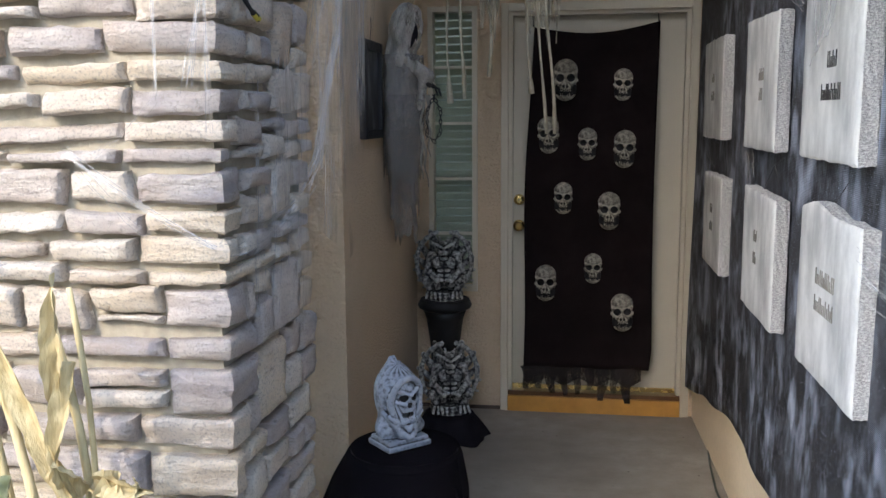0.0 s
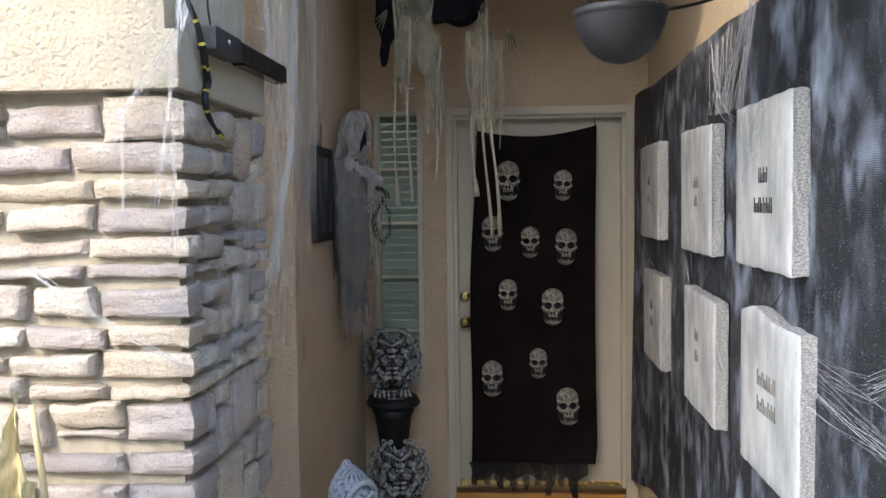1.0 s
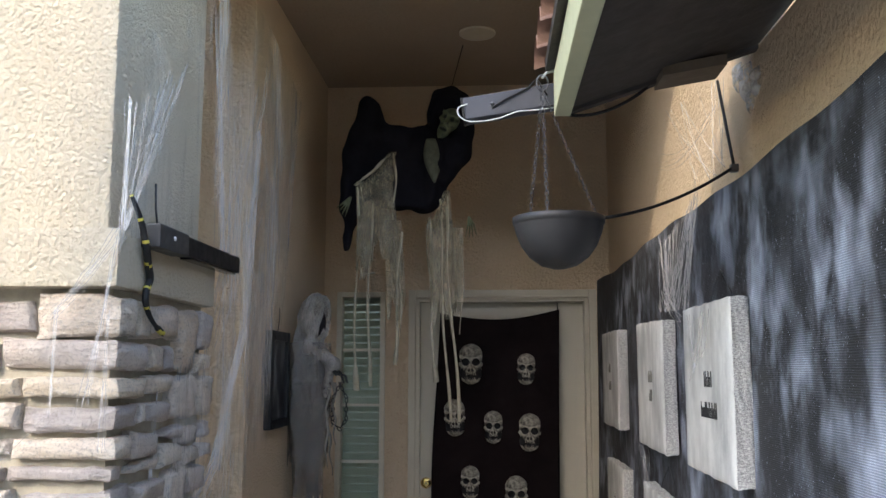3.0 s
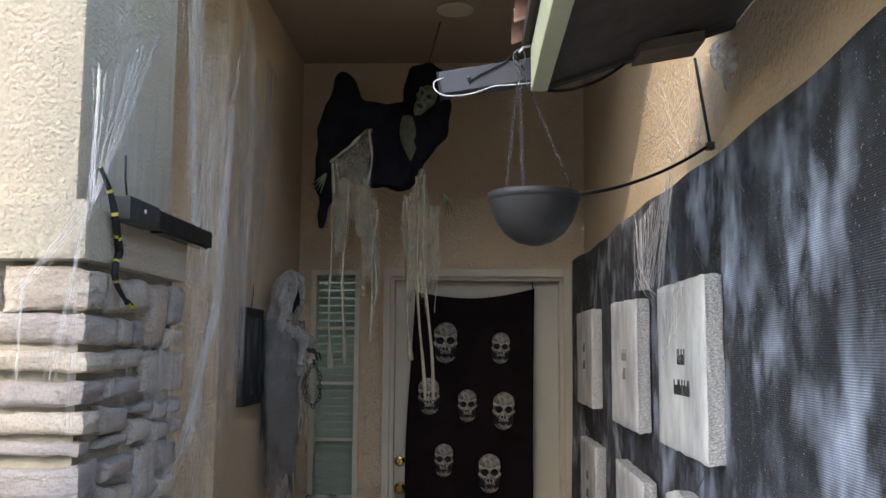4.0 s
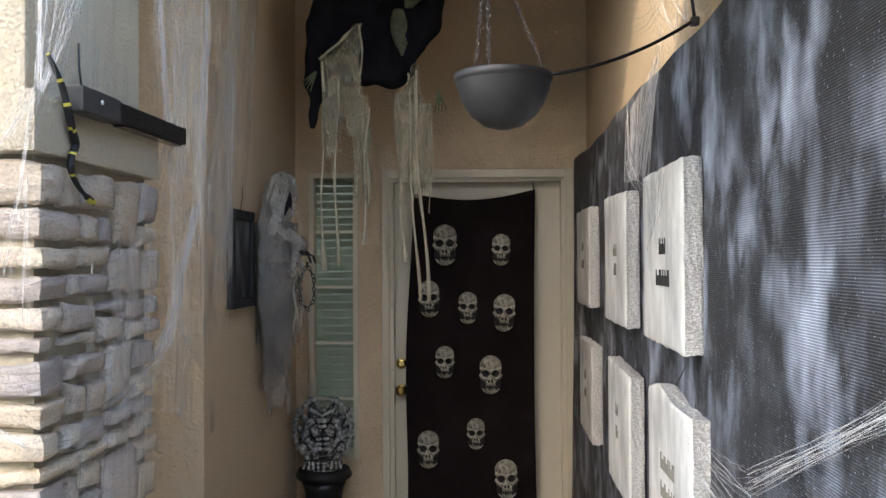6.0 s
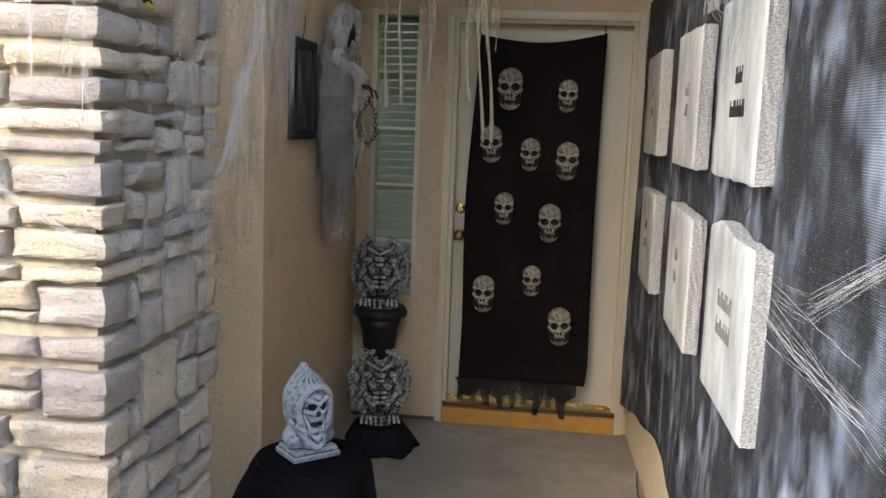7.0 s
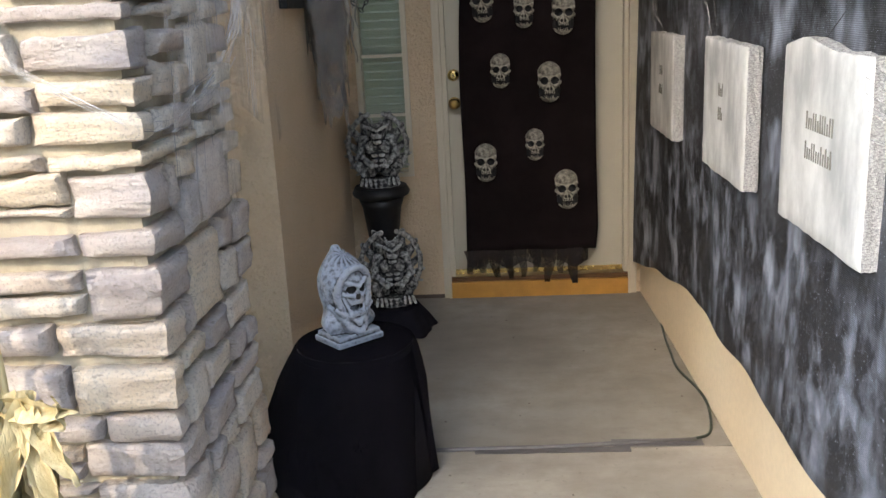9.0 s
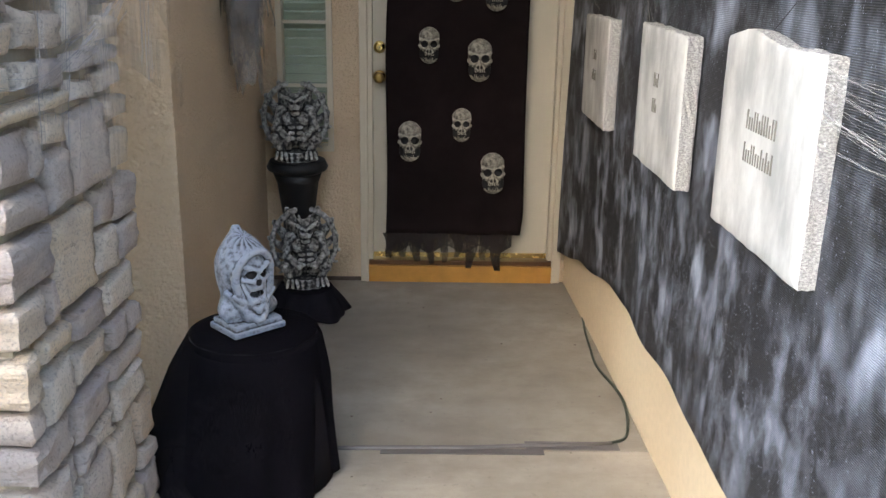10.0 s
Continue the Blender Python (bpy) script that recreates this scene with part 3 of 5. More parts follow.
TOMB_TONE = [(4.06, 1.545, 0.56), (2.99, 1.535, 0.52), (2.13, 1.54, 0.52), (3.99, 0.965, 0.52), (2.925, 0.975, 0.52), (2.06, 0.99, 0.53)]
FADED = plain("faded_paint", (0.20, 0.19, 0.165), 0.8)
INK = plain("black_paint", (0.02, 0.02, 0.02), 0.8)
for n, (ty, tz, wid) in enumerate(TOMB_TONE):
    hgt = 0.44 if n < 3 else 0.42
    names = ["dark-weathered grey foam tombstone hung on the black wall cloth", "white painted foam tombstone with rough cut edges", "large white foam tombstone with two lines of black lettering", "weathered foam tombstone in the lower row", "white foam tombstone with a crumbling edge and faint lettering", "white foam tombstone with a domed top and faint lettering"]
    stone = base_of("tombstone", names[n], "tombstone", (0.772, ty, tz), "tombstones on the wall cloth")
    rg = random.Random(40 + n)

    def face_pt(u, v, inset, x, n=n, wid=wid, hgt=hgt):
        top = hgt + (0.022 * max(0.0, 1 - ((u - 0.72) / 0.28) ** 2) if n == 5 else 0.0) + (0.012 * (u - 0.5) if n in (1, 4) else 0)
        wob = 0.004 * noise.noise((u * 5 + n, v * 6, 3.0))
        return (x, inset + (wid - 2 * inset) * u + wob, inset + (top - 2 * inset) * v + 0.004 * noise.noise((u * 6, v * 5, n + 7.0)))

    bm = bmesh.new()
    N = 14
    front = [[bm.verts.new(face_pt(i / N, j / N, 0.005, 0.0015 * noise.noise((i * 0.7, j * 0.7, n)))) for j in range(N + 1)] for i in range(N + 1)]
    for i in range(N):
        for j in range(N):
            bm.faces.new((front[i][j], front[i][j + 1], front[i + 1][j + 1], front[i + 1][j])).smooth = True
    loop = [(i, 0) for i in range(N)] + [(N, j) for j in range(N)] + [(i, N) for i in range(N, 0, -1)] + [(0, j) for j in range(N, 0, -1)]
    rings = [[front[i][j] for i, j in loop]]
    for x in (0.004, 0.012, 0.022, 0.032, 0.040, 0.046):
        rings.append([bm.verts.new(Vector(face_pt(i / N, j / N, 0.0 if x < 0.045 else 0.003, x)) + Vector((0, rg.uniform(-0.002, 0.002), rg.uniform(-0.0025, 0.0025)))) for i, j in loop])
    for k, (a, b) in enumerate(zip(rings, rings[1:])):
        for i in range(len(loop)):
            f = bm.faces.new((a[i], a[(i + 1) % len(loop)], b[(i + 1) % len(loop)], b[i]))
            f.material_index = 0 if k == 0 else 1
    bm.faces.new(rings[-1][::-1]).material_index = 1
    bmesh.ops.recalc_face_normals(bm, faces=bm.faces)
    part("slab", bm, [FOAM, FOAM_EDGE], stone)
    mid_y, zs, counts = {0: (0.27, (0.27, 0.19), (2, 3)), 1: (0.235, (0.25, 0.185), (3, 2)), 2: (0.235, (0.245, 0.167), (3, 6)), 3: (0.26, (0.27, 0.19), (2, 3)), 4: (0.285, (0.27, 0.195), (2, 2)), 5: (0.265, (0.262, 0.194), (6, 6))}[n]
    for zc, count in zip(zs, counts):
        lh, lw, st = 0.040, 0.022, 0.0038
        for c in range(count):
            y = mid_y + (count / 2 - c - 0.5) * (lw + 0.007)
            bm = bmesh.new()
            for side, top in zip((-0.4, 0.4), rg.sample((0.15, 0.5, 0.5), 2)):
                add_box(bm, -0.0022, y + side * (lw - st) - st / 2, zc - lh * 0.5, 0.003, y + side * (lw - st) + st / 2, zc + lh * top)
            part("lettering_bar", bm, INK if n == 2 else FADED, stone)
    bm = bmesh.new()
    for sy in (0.28, 0.72):
        tube([(0.035, wid * sy, hgt - 0.02), (0.045, wid * sy, hgt + 0.02), (0.048, wid * 0.5, hgt + 0.09)], 0.0012, 5, bm)
    part("hanging_string", bm, STEEL, stone, "thin grey hanging string")


# ---- porch floor details ----
TAPE = plain("grey_tape", (0.13, 0.12, 0.115), 0.45, 0, 0.2)
tape = base_of("floor_tape", "dull grey tape strip holding a cord to the floor", "tape", (0, 3.265, 0))
part("strip", tube([(-0.30, -0.032, 0.0), (-0.1, -0.03, 0.003), (0.25, -0.025, 0.004), (0.55, 0.0, 0.004), (0.74, 0.012, 0.003)], 0.009, 8), TAPE, tape)
part("patch", box(-0.05, -0.065, 0.0005, 0.50, -0.03, 0.004, 0.001), TAPE, tape)
part("patch", box(0.44, -0.03, 0.0005, 0.76, 0.025, 0.0035, 0.001), TAPE, tape)
CORD = plain("green_cord", (0.04, 0.055, 0.04), 0.5)
thing("extension_cord", smooth(tube(glide([(0.72, 3.275, 0.006), (0.79, 3.31, 0.006), (0.825, 3.42, 0.006), (0.845, 3.58, 0.006), (0.835, 3.72, 0.006), (0.80, 3.92, 0.006), (0.805, 4.1, 0.006), (0.815, 4.3, 0.006), (0.835, 4.5, 0.006), (0.85, 4.72, 0.03), (0.853, 4.83, 0.08), (0.855, 4.88, 0.18), (0.855, 4.90, 0.3)]), 0.0055)), CORD, "dark green extension cord running along the wall base", "cord")
bm = bmesh.new()
rg = random.Random(5)
for i in range(26):
    x, y, s = rg.uniform(-0.2, 0.8), rg.uniform(2.3, 4.8), rg.uniform(0.0015, 0.004)
    add_box(bm, x, y, 0.0, x + s * 2, y + s, s * 0.6)
thing("floor_litter", bm, plain("leaf_bits", (0.12, 0.09, 0.06), 0.9), "tiny dark leaf bits and grit scattered on the concrete", "litter", kind="stuff")
thing("baseboard_gap", box(LX, BY - 0.012, 0.0, DX0 - 0.04, BY, 0.018), plain("weep_strip", (0.12, 0.09, 0.07), 0.9), "dark weep strip where the wall meets the floor", "trim", kind="structure")


# ---- draped table with the reaper bust ----
SHEER = gauze("sheer_black", (0.009, 0.008, 0.010), 0.90, (300, 300, 60), 0.02)
table = base_of("side_table", "small round table under a floor-length sheer black cloth", "table", (-0.425, 3.08, 0))
part("top", lathe([(0.176, 0.455), (0.190, 0.461), (0.191, 0.480), (0.184, 0.487)], 56), BLACKPLASTIC, table, "round black table top")
part("under_cloth", lathe([(0.235, 0.006), (0.222, 0.15), (0.200, 0.36), (0.186, 0.454)], 48), BLACKCLOTH, table, "plain black under-cloth")
for a in (40, 160, 280):
    part("leg", tube([(0.13 * math.cos(radians(a)), 0.13 * math.sin(radians(a)), 0.0), (0.10 * math.cos(radians(a)), 0.10 * math.sin(radians(a)), 0.47)], 0.015), BLACKPLASTIC, table)


def skirt(u, v):
    a = 2 * math.pi * u
    fold = (math.sin(9 * a + 0.6 + 0.7 * v) + 0.6 * math.sin(15 * a + 2) + 0.6 * math.sin(5 * a)) * 0.027 * v ** 0.8
    left = max(0.0, -math.cos(a))
    r = 0.195 + 0.035 * min(1.0, v * 3.5) ** 0.5 + 0.075 * v ** 1.4 + 0.05 * left * v - 0.045 * max(0.0, math.cos(a)) * v + fold
    z = 0.489 - 0.010 * min(1, v * 14) - 0.470 * v + 0.012 * v * math.sin(3 * a + 1)
    return (r * math.cos(a) - 0.045 * v, r * math.sin(a) - 0.01 * v, max(0.004, z))


def cover(u, v):
    a = 2 * math.pi * u
    r = 0.19 * v
    return (r * math.cos(a), r * math.sin(a), 0.4895 + 0.0012 * math.sin(11 * a) * v)


bm = sheet(96, 24, skirt)
sheet(96, 6, lambda u, v: cover(u, 0.02 + 0.98 * v), bm)
bmesh.ops.remove_doubles(bm, verts=bm.verts, dist=0.0008)
thick(tagged(new("tablecloth", mesh_from("tablecloth", bm, SHEER)), "sheer black cloth draped over the round side table to the floor", "tablecloth"), 0.0015).matrix_world = pose(-0.425, 3.08, 0)


def bust_shape(x, y, z):
    ang = np.arctan2(x, -y)
    hood = ell(x, y, z, (0, 0.020, 0.20), (0.094, 0.098, 0.125))
    hood = join(hood, rod(x, y, z, (0, 0.030, 0.25), (0, 0.052, 0.345), 0.070, 0.014), 0.04)
    hood = join(hood, ell(x, y, z, (0, 0.008, 0.075), (0.104, 0.080, 0.062)), 0.025)
    low = np.clip(1.5 - 7 * z, 0.0, 1)
    hood = hood + 0.006 * low * np.sin(7 * ang + 30 * z) + 0.0016 * np.sin(13 * ang + 41 * z + 3 * np.sin(23 * z))
    d = carve(hood, ell(x, y, z, (0, -0.085, 0.195), (0.070, 0.095, 0.094)), 0.006)
    rim = [(0.070 * math.sin(radians(a)), -0.048 - 0.030 * max(0.0, math.cos(radians(a))), 0.200 + 0.094 * math.cos(radians(a))) for a in range(-150, 151, 15)]
    for p, q in zip(rim, rim[1:]):
        d = join(d, rod(x, y, z, p, q, 0.0085, 0.0085), 0.016)
    y = y + 0.010
    skull = ell(x, y, z, (0, -0.022, 0.225), (0.054, 0.056, 0.056))
    skull = join(skull, ell(x, y, z, (0, -0.042, 0.172), (0.036, 0.034, 0.034)), 0.014)
    for s in (-1, 1):
        skull = join(skull, rod(x, y, z, (s * 0.047, -0.05, 0.196), (s * 0.020, -0.072, 0.190), 0.009, 0.008), 0.008)
        skull = join(skull, rod(x, y, z, (s * 0.044, -0.060, 0.244), (s * 0.006, -0.080, 0.226), 0.009, 0.009), 0.008)
        skull = join(skull, rod(x, y, z, (s * 0.043, -0.035, 0.175), (s * 0.024, -0.058, 0.118), 0.008, 0.009), 0.008)
        skull = carve(skull, ell(x, y, z, (s * 0.024, -0.082, 0.214), (0.0185, 0.030, 0.0155)))
        skull = carve(skull, rod(x, y, z, (s * 0.004, -0.090, 0.190), (s * 0.008, -0.080, 0.177), 0.005, 0.005))
    skull = carve(skull, ell(x, y, z, (0, -0.070, 0.140), (0.028, 0.034, 0.013)))
    skull = join(skull, rod(x, y, z, (-0.022, -0.058, 0.116), (0.022, -0.058, 0.116), 0.012, 0.012), 0.006)
    for i in range(-3, 4):
        skull = carve(skull, rod(x, y, z, (i * 0.0075, -0.086, 0.168), (i * 0.0075, -0.08, 0.152), 0.0013, 0.0013), 0.001)
    d = join(d, skull, 0.004)
    for s in (-1, 1):
        d = join(d, rod(x, y, z, (s * 0.092, -0.01, 0.15), (s * 0.01, -0.072, 0.05), 0.009, 0.012), 0.014)
        d = join(d, rod(x, y, z, (s * 0.080, -0.040, 0.14), (s * 0.0, -0.066, 0.082), 0.006, 0.009), 0.010)
    y = y - 0.010
    base = np.minimum(block(x, y, z, (0, 0, 0.011), (0.103, 0.085, 0.011), 0.004), block(x, y, z, (0, 0, 0.030), (0.094, 0.076, 0.010), 0.004))
    return np.minimum(d, base)


def bust_dark(x, y, z):
    ax = np.abs(x)
    eye = ((ax - 0.024) / 0.018) ** 2 + ((z - 0.214) / 0.015) ** 2 < 1
    nose = (ax / 0.011) ** 2 + ((z - 0.183) / 0.011) ** 2 < 1
    mouth = (x / 0.028) ** 2 + ((z - 0.140) / 0.0125) ** 2 < 1
    return (eye & (y > -0.084) | nose & (y > -0.090) | mouth & (y > -0.086)) & (y < -0.012)


me = sculpt(bust_shape, (-0.12, -0.115, -0.006), (0.12, 0.125, 0.36), 0.003, bust_dark)
me.materials.append(drybrush("silver_brushed", (0.022, 0.024, 0.028), (0.30, 0.34, 0.395), 0.462, 0.512, 0.42))
me.materials.append(SOCKET)
bust = new("reaper_bust", me)
bust.matrix_world = pose(-0.446, 3.10, 0.491, 0, 0, 43) @ Matrix.Diagonal((0.86, 0.86, 0.88, 1))
tagged(bust, "silver-grey hooded reaper bust standing on the black table", "bust")


# ---- gargoyles on pedestals ----
def gargoyle_shape(x, y, z):
    ax = np.abs(x)
    d = ell(x, y, z, (0, 0.0, 0.15), (0.058, 0.050, 0.085))
    d = join(d, ell(ax, y, z, (0.032, -0.035, 0.185), (0.034, 0.024, 0.030)), 0.008)
    for k in range(3):
        d = join(d, ell(ax, y, z, (0.018, -0.047, 0.150 - 0.024 * k), (0.018, 0.012, 0.010)), 0.004)
    d = join(d, rod(ax, y, z, (0.066, -0.01, 0.215), (0.092, -0.045, 0.150), 0.026, 0.018), 0.008)
    d = join(d, rod(ax, y, z, (0.092, -0.045, 0.150), (0.045, -0.085, 0.118), 0.018, 0.014), 0.006)
    d = join(d, ell(ax, y, z, (0.036, -0.09, 0.112), (0.017, 0.015, 0.018)), 0.004)
    d = join(d, rod(ax, y, z, (0.045, -0.01, 0.075), (0.095, -0.065, 0.105), 0.034, 0.026), 0.008)
    d = join(d, rod(ax, y, z, (0.095, -0.065, 0.105), (0.068, -0.05, 0.045), 0.022, 0.018), 0.006)
    for k in range(3):
        d = join(d, rod(ax, y, z, (0.05 + 0.018 * k, -0.075, 0.042), (0.045 + 0.025 * k, -0.105, 0.024), 0.009, 0.007), 0.003)
    head = ell(x, y, z, (0, -0.035, 0.255), (0.040, 0.040, 0.040))
    head = join(head, ell(x, y, z, (0, -0.072, 0.240), (0.026, 0.026, 0.020)), 0.008)
    head = join(head, ell(x, y, z, (0, -0.058, 0.212), (0.022, 0.024, 0.013)), 0.004)
    head = join(head, rod(ax, y, z, (0.034, -0.058, 0.276), (0.004, -0.080, 0.262), 0.009, 0.008), 0.006)
    head = carve(head, ell(ax, y, z, (0.017, -0.080, 0.256), (0.010, 0.014, 0.007)))
    head = carve(head, ell(x, y, z, (0, -0.09, 0.224), (0.020, 0.030, 0.006)))
    head = join(head, rod(ax, y, z, (0.032, -0.03, 0.262), (0.062, -0.022, 0.285), 0.013, 0.004), 0.005)
    head = join(head, rod(ax, y, z, (0.016, -0.035, 0.285), (0.026, -0.02, 0.312), 0.010, 0.004), 0.005)
    d = join(d, head, 0.006)
    wing = ell(x, y, z, (0, 0.030, 0.180), (0.142, 0.016, 0.150))
    rib = np.sin(np.arctan2(z - 0.10, ax - 0.01) * 18)
    wing = wing + 0.004 * rib
    wing = carve(wing, ell(x, y, z, (0, 0.03, 0.345), (0.045, 0.06, 0.06)), 0.006)
    arc = [(0.148 * math.cos(radians(a)), 0.008, 0.185 + 0.150 * math.sin(radians(a))) for a in range(-45, 80, 12)]
    for p, q in zip(arc, arc[1:]):
        wing = join(wing, rod(ax, y, z, p, q, 0.0125, 0.0125), 0.004)
    d = join(d, wing, 0.006)
    a = np.arctan2(y, x)
    base = np.maximum(np.sqrt(x * x + (y * 1.15) ** 2) - 0.100 - 0.0035 * np.sin(17 * a + 2 * np.sin(3 * a)) + 0.25 * np.abs(z - 0.025), np.abs(z - 0.022) - 0.022)
    d = join(d, base, 0.006)
    return d + 0.0012 * np.sin(90 * x + 40 * z) * np.sin(80 * y + 70 * z)


gme = sculpt(gargoyle_shape, (-0.172, -0.125, -0.004), (0.172, 0.065, 0.355), 0.0036)
gme.materials.append(drybrush("grey_stone_paint", (0.012, 0.012, 0.013), (0.44, 0.44, 0.41), 0.494, 0.55, 0.75))
for gx, gy, gz, turn, label in ((-0.535, 4.80, 0.672, 8, "grey stone-painted winged gargoyle statue on the tall black pedestal"), (-0.475, 4.56, 0.122, 14, "grey winged gargoyle statue on a low black draped stand")):
    g = new("gargoyle", gme)
    g.matrix_world = pose(gx, gy, gz, 0, 0, turn) @ Matrix.Diagonal((1.0, 1.0, 1.1, 1))
    tagged(g, label, "statue", "pair of gargoyles")
ped = base_of("pedestal", "tall black plaster pedestal in the porch corner", "pedestal", (-0.535, 4.82, 0))
part("shaft", lathe([(0.12, 0.0), (0.12, 0.03), (0.085, 0.06), (0.075, 0.2), (0.078, 0.4), (0.10, 0.56), (0.118, 0.61)], 40), BLACKPLASTIC, ped)
part("capital", lathe([(0.118, 0.611), (0.142, 0.625), (0.148, 0.64), (0.14, 0.655), (0.132, 0.671)], 40), BLACKPLASTIC, ped, "flared black top")


def low_skirt(u, v):
    a = 2 * math.pi * u
    r = 0.125 + 0.05 * v + 0.018 * v * math.sin(7 * a + 1) + 0.01 * v * math.sin(12 * a)
    r += 0.05 * v * max(0, math.cos(a + 0.9)) ** 2
    return (max(-0.235, r * math.cos(a)), r * math.sin(a), 0.121 - 0.006 * min(1, v * 9) - 0.108 * v ** 1.3)


low = base_of("low_stand", "low round stand wrapped in loose black cloth", "stand", (-0.475, 4.55, 0))
part("drum", lathe([(0.11, 0.0), (0.118, 0.01), (0.118, 0.11), (0.112, 0.117)], 32), BLACKPLASTIC, low)
bm = sheet(72, 14, low_skirt)
bm.faces.new([bm.verts.new((0.125 * math.cos(2 * math.pi * i / 32), 0.125 * math.sin(2 * math.pi * i / 32), 0.1195)) for i in range(32)])
thick(tagged(new("stand_cloth", mesh_from("stand_cloth", bm, BLACKCLOTH)), "loose black cloth bunched round the low stand", "cloth"), 0.002).matrix_world = pose(-0.475, 4.55, 0)


# ---- framed picture and hanging ghost on the left wall ----
pic = base_of("picture_frame", "narrow black framed dark picture hung on the stucco wall", "picture", (LX, 3.87, 1.765))
for y0, z0, y1, z1 in ((-0.165, -0.205, -0.125, 0.205), (0.125, -0.205, 0.165, 0.205), (-0.125, -0.205, 0.125, -0.165), (-0.125, 0.165, 0.125, 0.205)):
    part("frame_bar", box(0.0, y0, z0, 0.032, y1, z1, 0.006), BLACKPLASTIC, pic)
n = Nodes("dark_print", 0.5)
n.color(n.mixc(n.noise(1.0, 4, 0.6, n.scaled((9, 9, 4)), 0.5, 0.75), (0.012, 0.012, 0.014), (0.20, 0.21, 0.22)))
part("print", box(0.0, -0.125, -0.165, 0.016, 0.125, 0.165), n.m, pic, "dark glossy print with a pale smear")
part("nail_cord", tube([(0.012, 0.0, 0.2), (0.008, 0.05, 0.27), (0.004, 0.06, 0.31)], 0.002, 5), BLACKPLASTIC, pic)

GREYGAUZE = gauze("grey_gauze", (0.29, 0.27, 0.245), 0.30, (240, 240, 60))
GREYCLOTH = gauze("grey_cloth", (0.38, 0.355, 0.32), 0.72, (260, 260, 50))
CHEESE_GREY = plain("frayed_grey", (0.30, 0.28, 0.24), 0.95, 0, 0.3, 40)


def ghost_shape(x, y, z):
    ang = np.arctan2(y, x)
    hood = ell(x, y, z, (-0.012, 0.0, 0.90), (0.070, 0.085, 0.100))
    hood = join(hood, ell(x, y, z, (0.004, 0.0, 0.975), (0.048, 0.055, 0.045)), 0.03)
    hood = join(hood, rod(x, y, z, (0.04, -0.05, 0.96), (0.03, -0.06, 0.83), 0.014, 0.012), 0.02)
    d = carve(hood, ell(x, y, z, (0.075, -0.02, 0.895), (0.052, 0.062, 0.078)), 0.006)
    d = join(d, rod(x, y, z, (-0.04, 0, 0.83), (-0.03, 0.0, 0.60), 0.050, 0.068), 0.03)
    d = join(d, rod(x, y, z, (-0.02, -0.07, 0.78), (0.085, -0.06, 0.70), 0.034, 0.030), 0.02)
    d = join(d, rod(x, y, z, (0.085, -0.06, 0.70), (0.06, -0.06, 0.56), 0.030, 0.016), 0.02)
    d = join(d, rod(x, y, z, (-0.02, 0.06, 0.78), (0.075, 0.04, 0.68), 0.034, 0.026), 0.02)
    d = join(d, rod(x, y, z, (-0.03, 0.0, 0.60), (-0.05, 0.0, 0.50), 0.066, 0.040), 0.03)
    wave = np.sin(5 * ang + 9 * z) + 0.7 * np.sin(11 * ang - 17 * z + 2 * np.sin(9 * z))
    return d + 0.007 * wave + 0.004 * np.sin(42 * z + 3 * ang + 12 * x) + 0.0025 * np.sin(23 * ang - 50 * z)


ghost = base_of("hanging_ghost", "grey hooded ghost figure in ragged gauze hung on the wall", "hanging decoration", (-0.60, 4.17, 1.13))
me = sculpt(ghost_shape, (-0.16, -0.17, 0.32), (0.20, 0.17, 1.04), 0.006)
me.materials.append(GREYCLOTH)
ob = new("robe", me)
ob.parent = ghost
tagged(ob, "wrinkled pale grey hooded robe")
for r0, z0, z1, ph in ((0.088, 0.80, 0.42, 0.5), (0.074, 0.62, 0.28, 0.0), (0.058, 0.52, 0.14, 1.3), (0.045, 0.44, 0.02, 2.4)):
    bm = sheet(44, 22, lambda u, v: ((r0 + 0.012 * v + 0.012 * math.sin(24 * u + ph + 3 * v)) * math.cos(2 * math.pi * u) - 0.03, (r0 * 1.1 + 0.035 * v + 0.014 * math.sin(31 * u + ph)) * math.sin(2 * math.pi * u), z0 + (z1 - z0) * v * (1 + 0.16 * math.sin(17 * u + ph * 3) + 0.07 * math.sin(53 * u))))
    thick(part("gauze_layer", bm, GREYGAUZE, ghost, "ragged see-through gauze"), 0.001)
for k, (a, b) in enumerate((((0.10, -0.06, 0.62), (0.105, -0.05, 0.34)), ((0.075, -0.07, 0.60), (0.07, -0.07, 0.24)), ((0.06, 0.0, 0.50), (0.085, 0.0, 0.20)), ((0.09, -0.02, 0.66), (0.09, -0.03, 0.42)))):
    bm = sheet(4, 18, lambda u, v: tuple(Vector(a).lerp(Vector(b), v) + Vector(((u - 0.5) * 0.013 * (1 - 0.6 * v) + 0.007 * math.sin(13 * v + k), 0.012 * math.sin(8 * v + u + k), 0))))
    thick(part("tatter", bm, CHEESE_GREY, ghost, "pale frayed strip"), 0.001)
bm = bmesh.new()
bmesh.ops.create_icosphere(bm, subdivisions=3, radius=1.0, matrix=pose(0.014, -0.014, 0.893) @ Matrix.Diagonal((0.034, 0.050, 0.066, 1)))
part("dark_face", smooth(bm), BLACKCLOTH, ghost, "empty black face inside the hood")
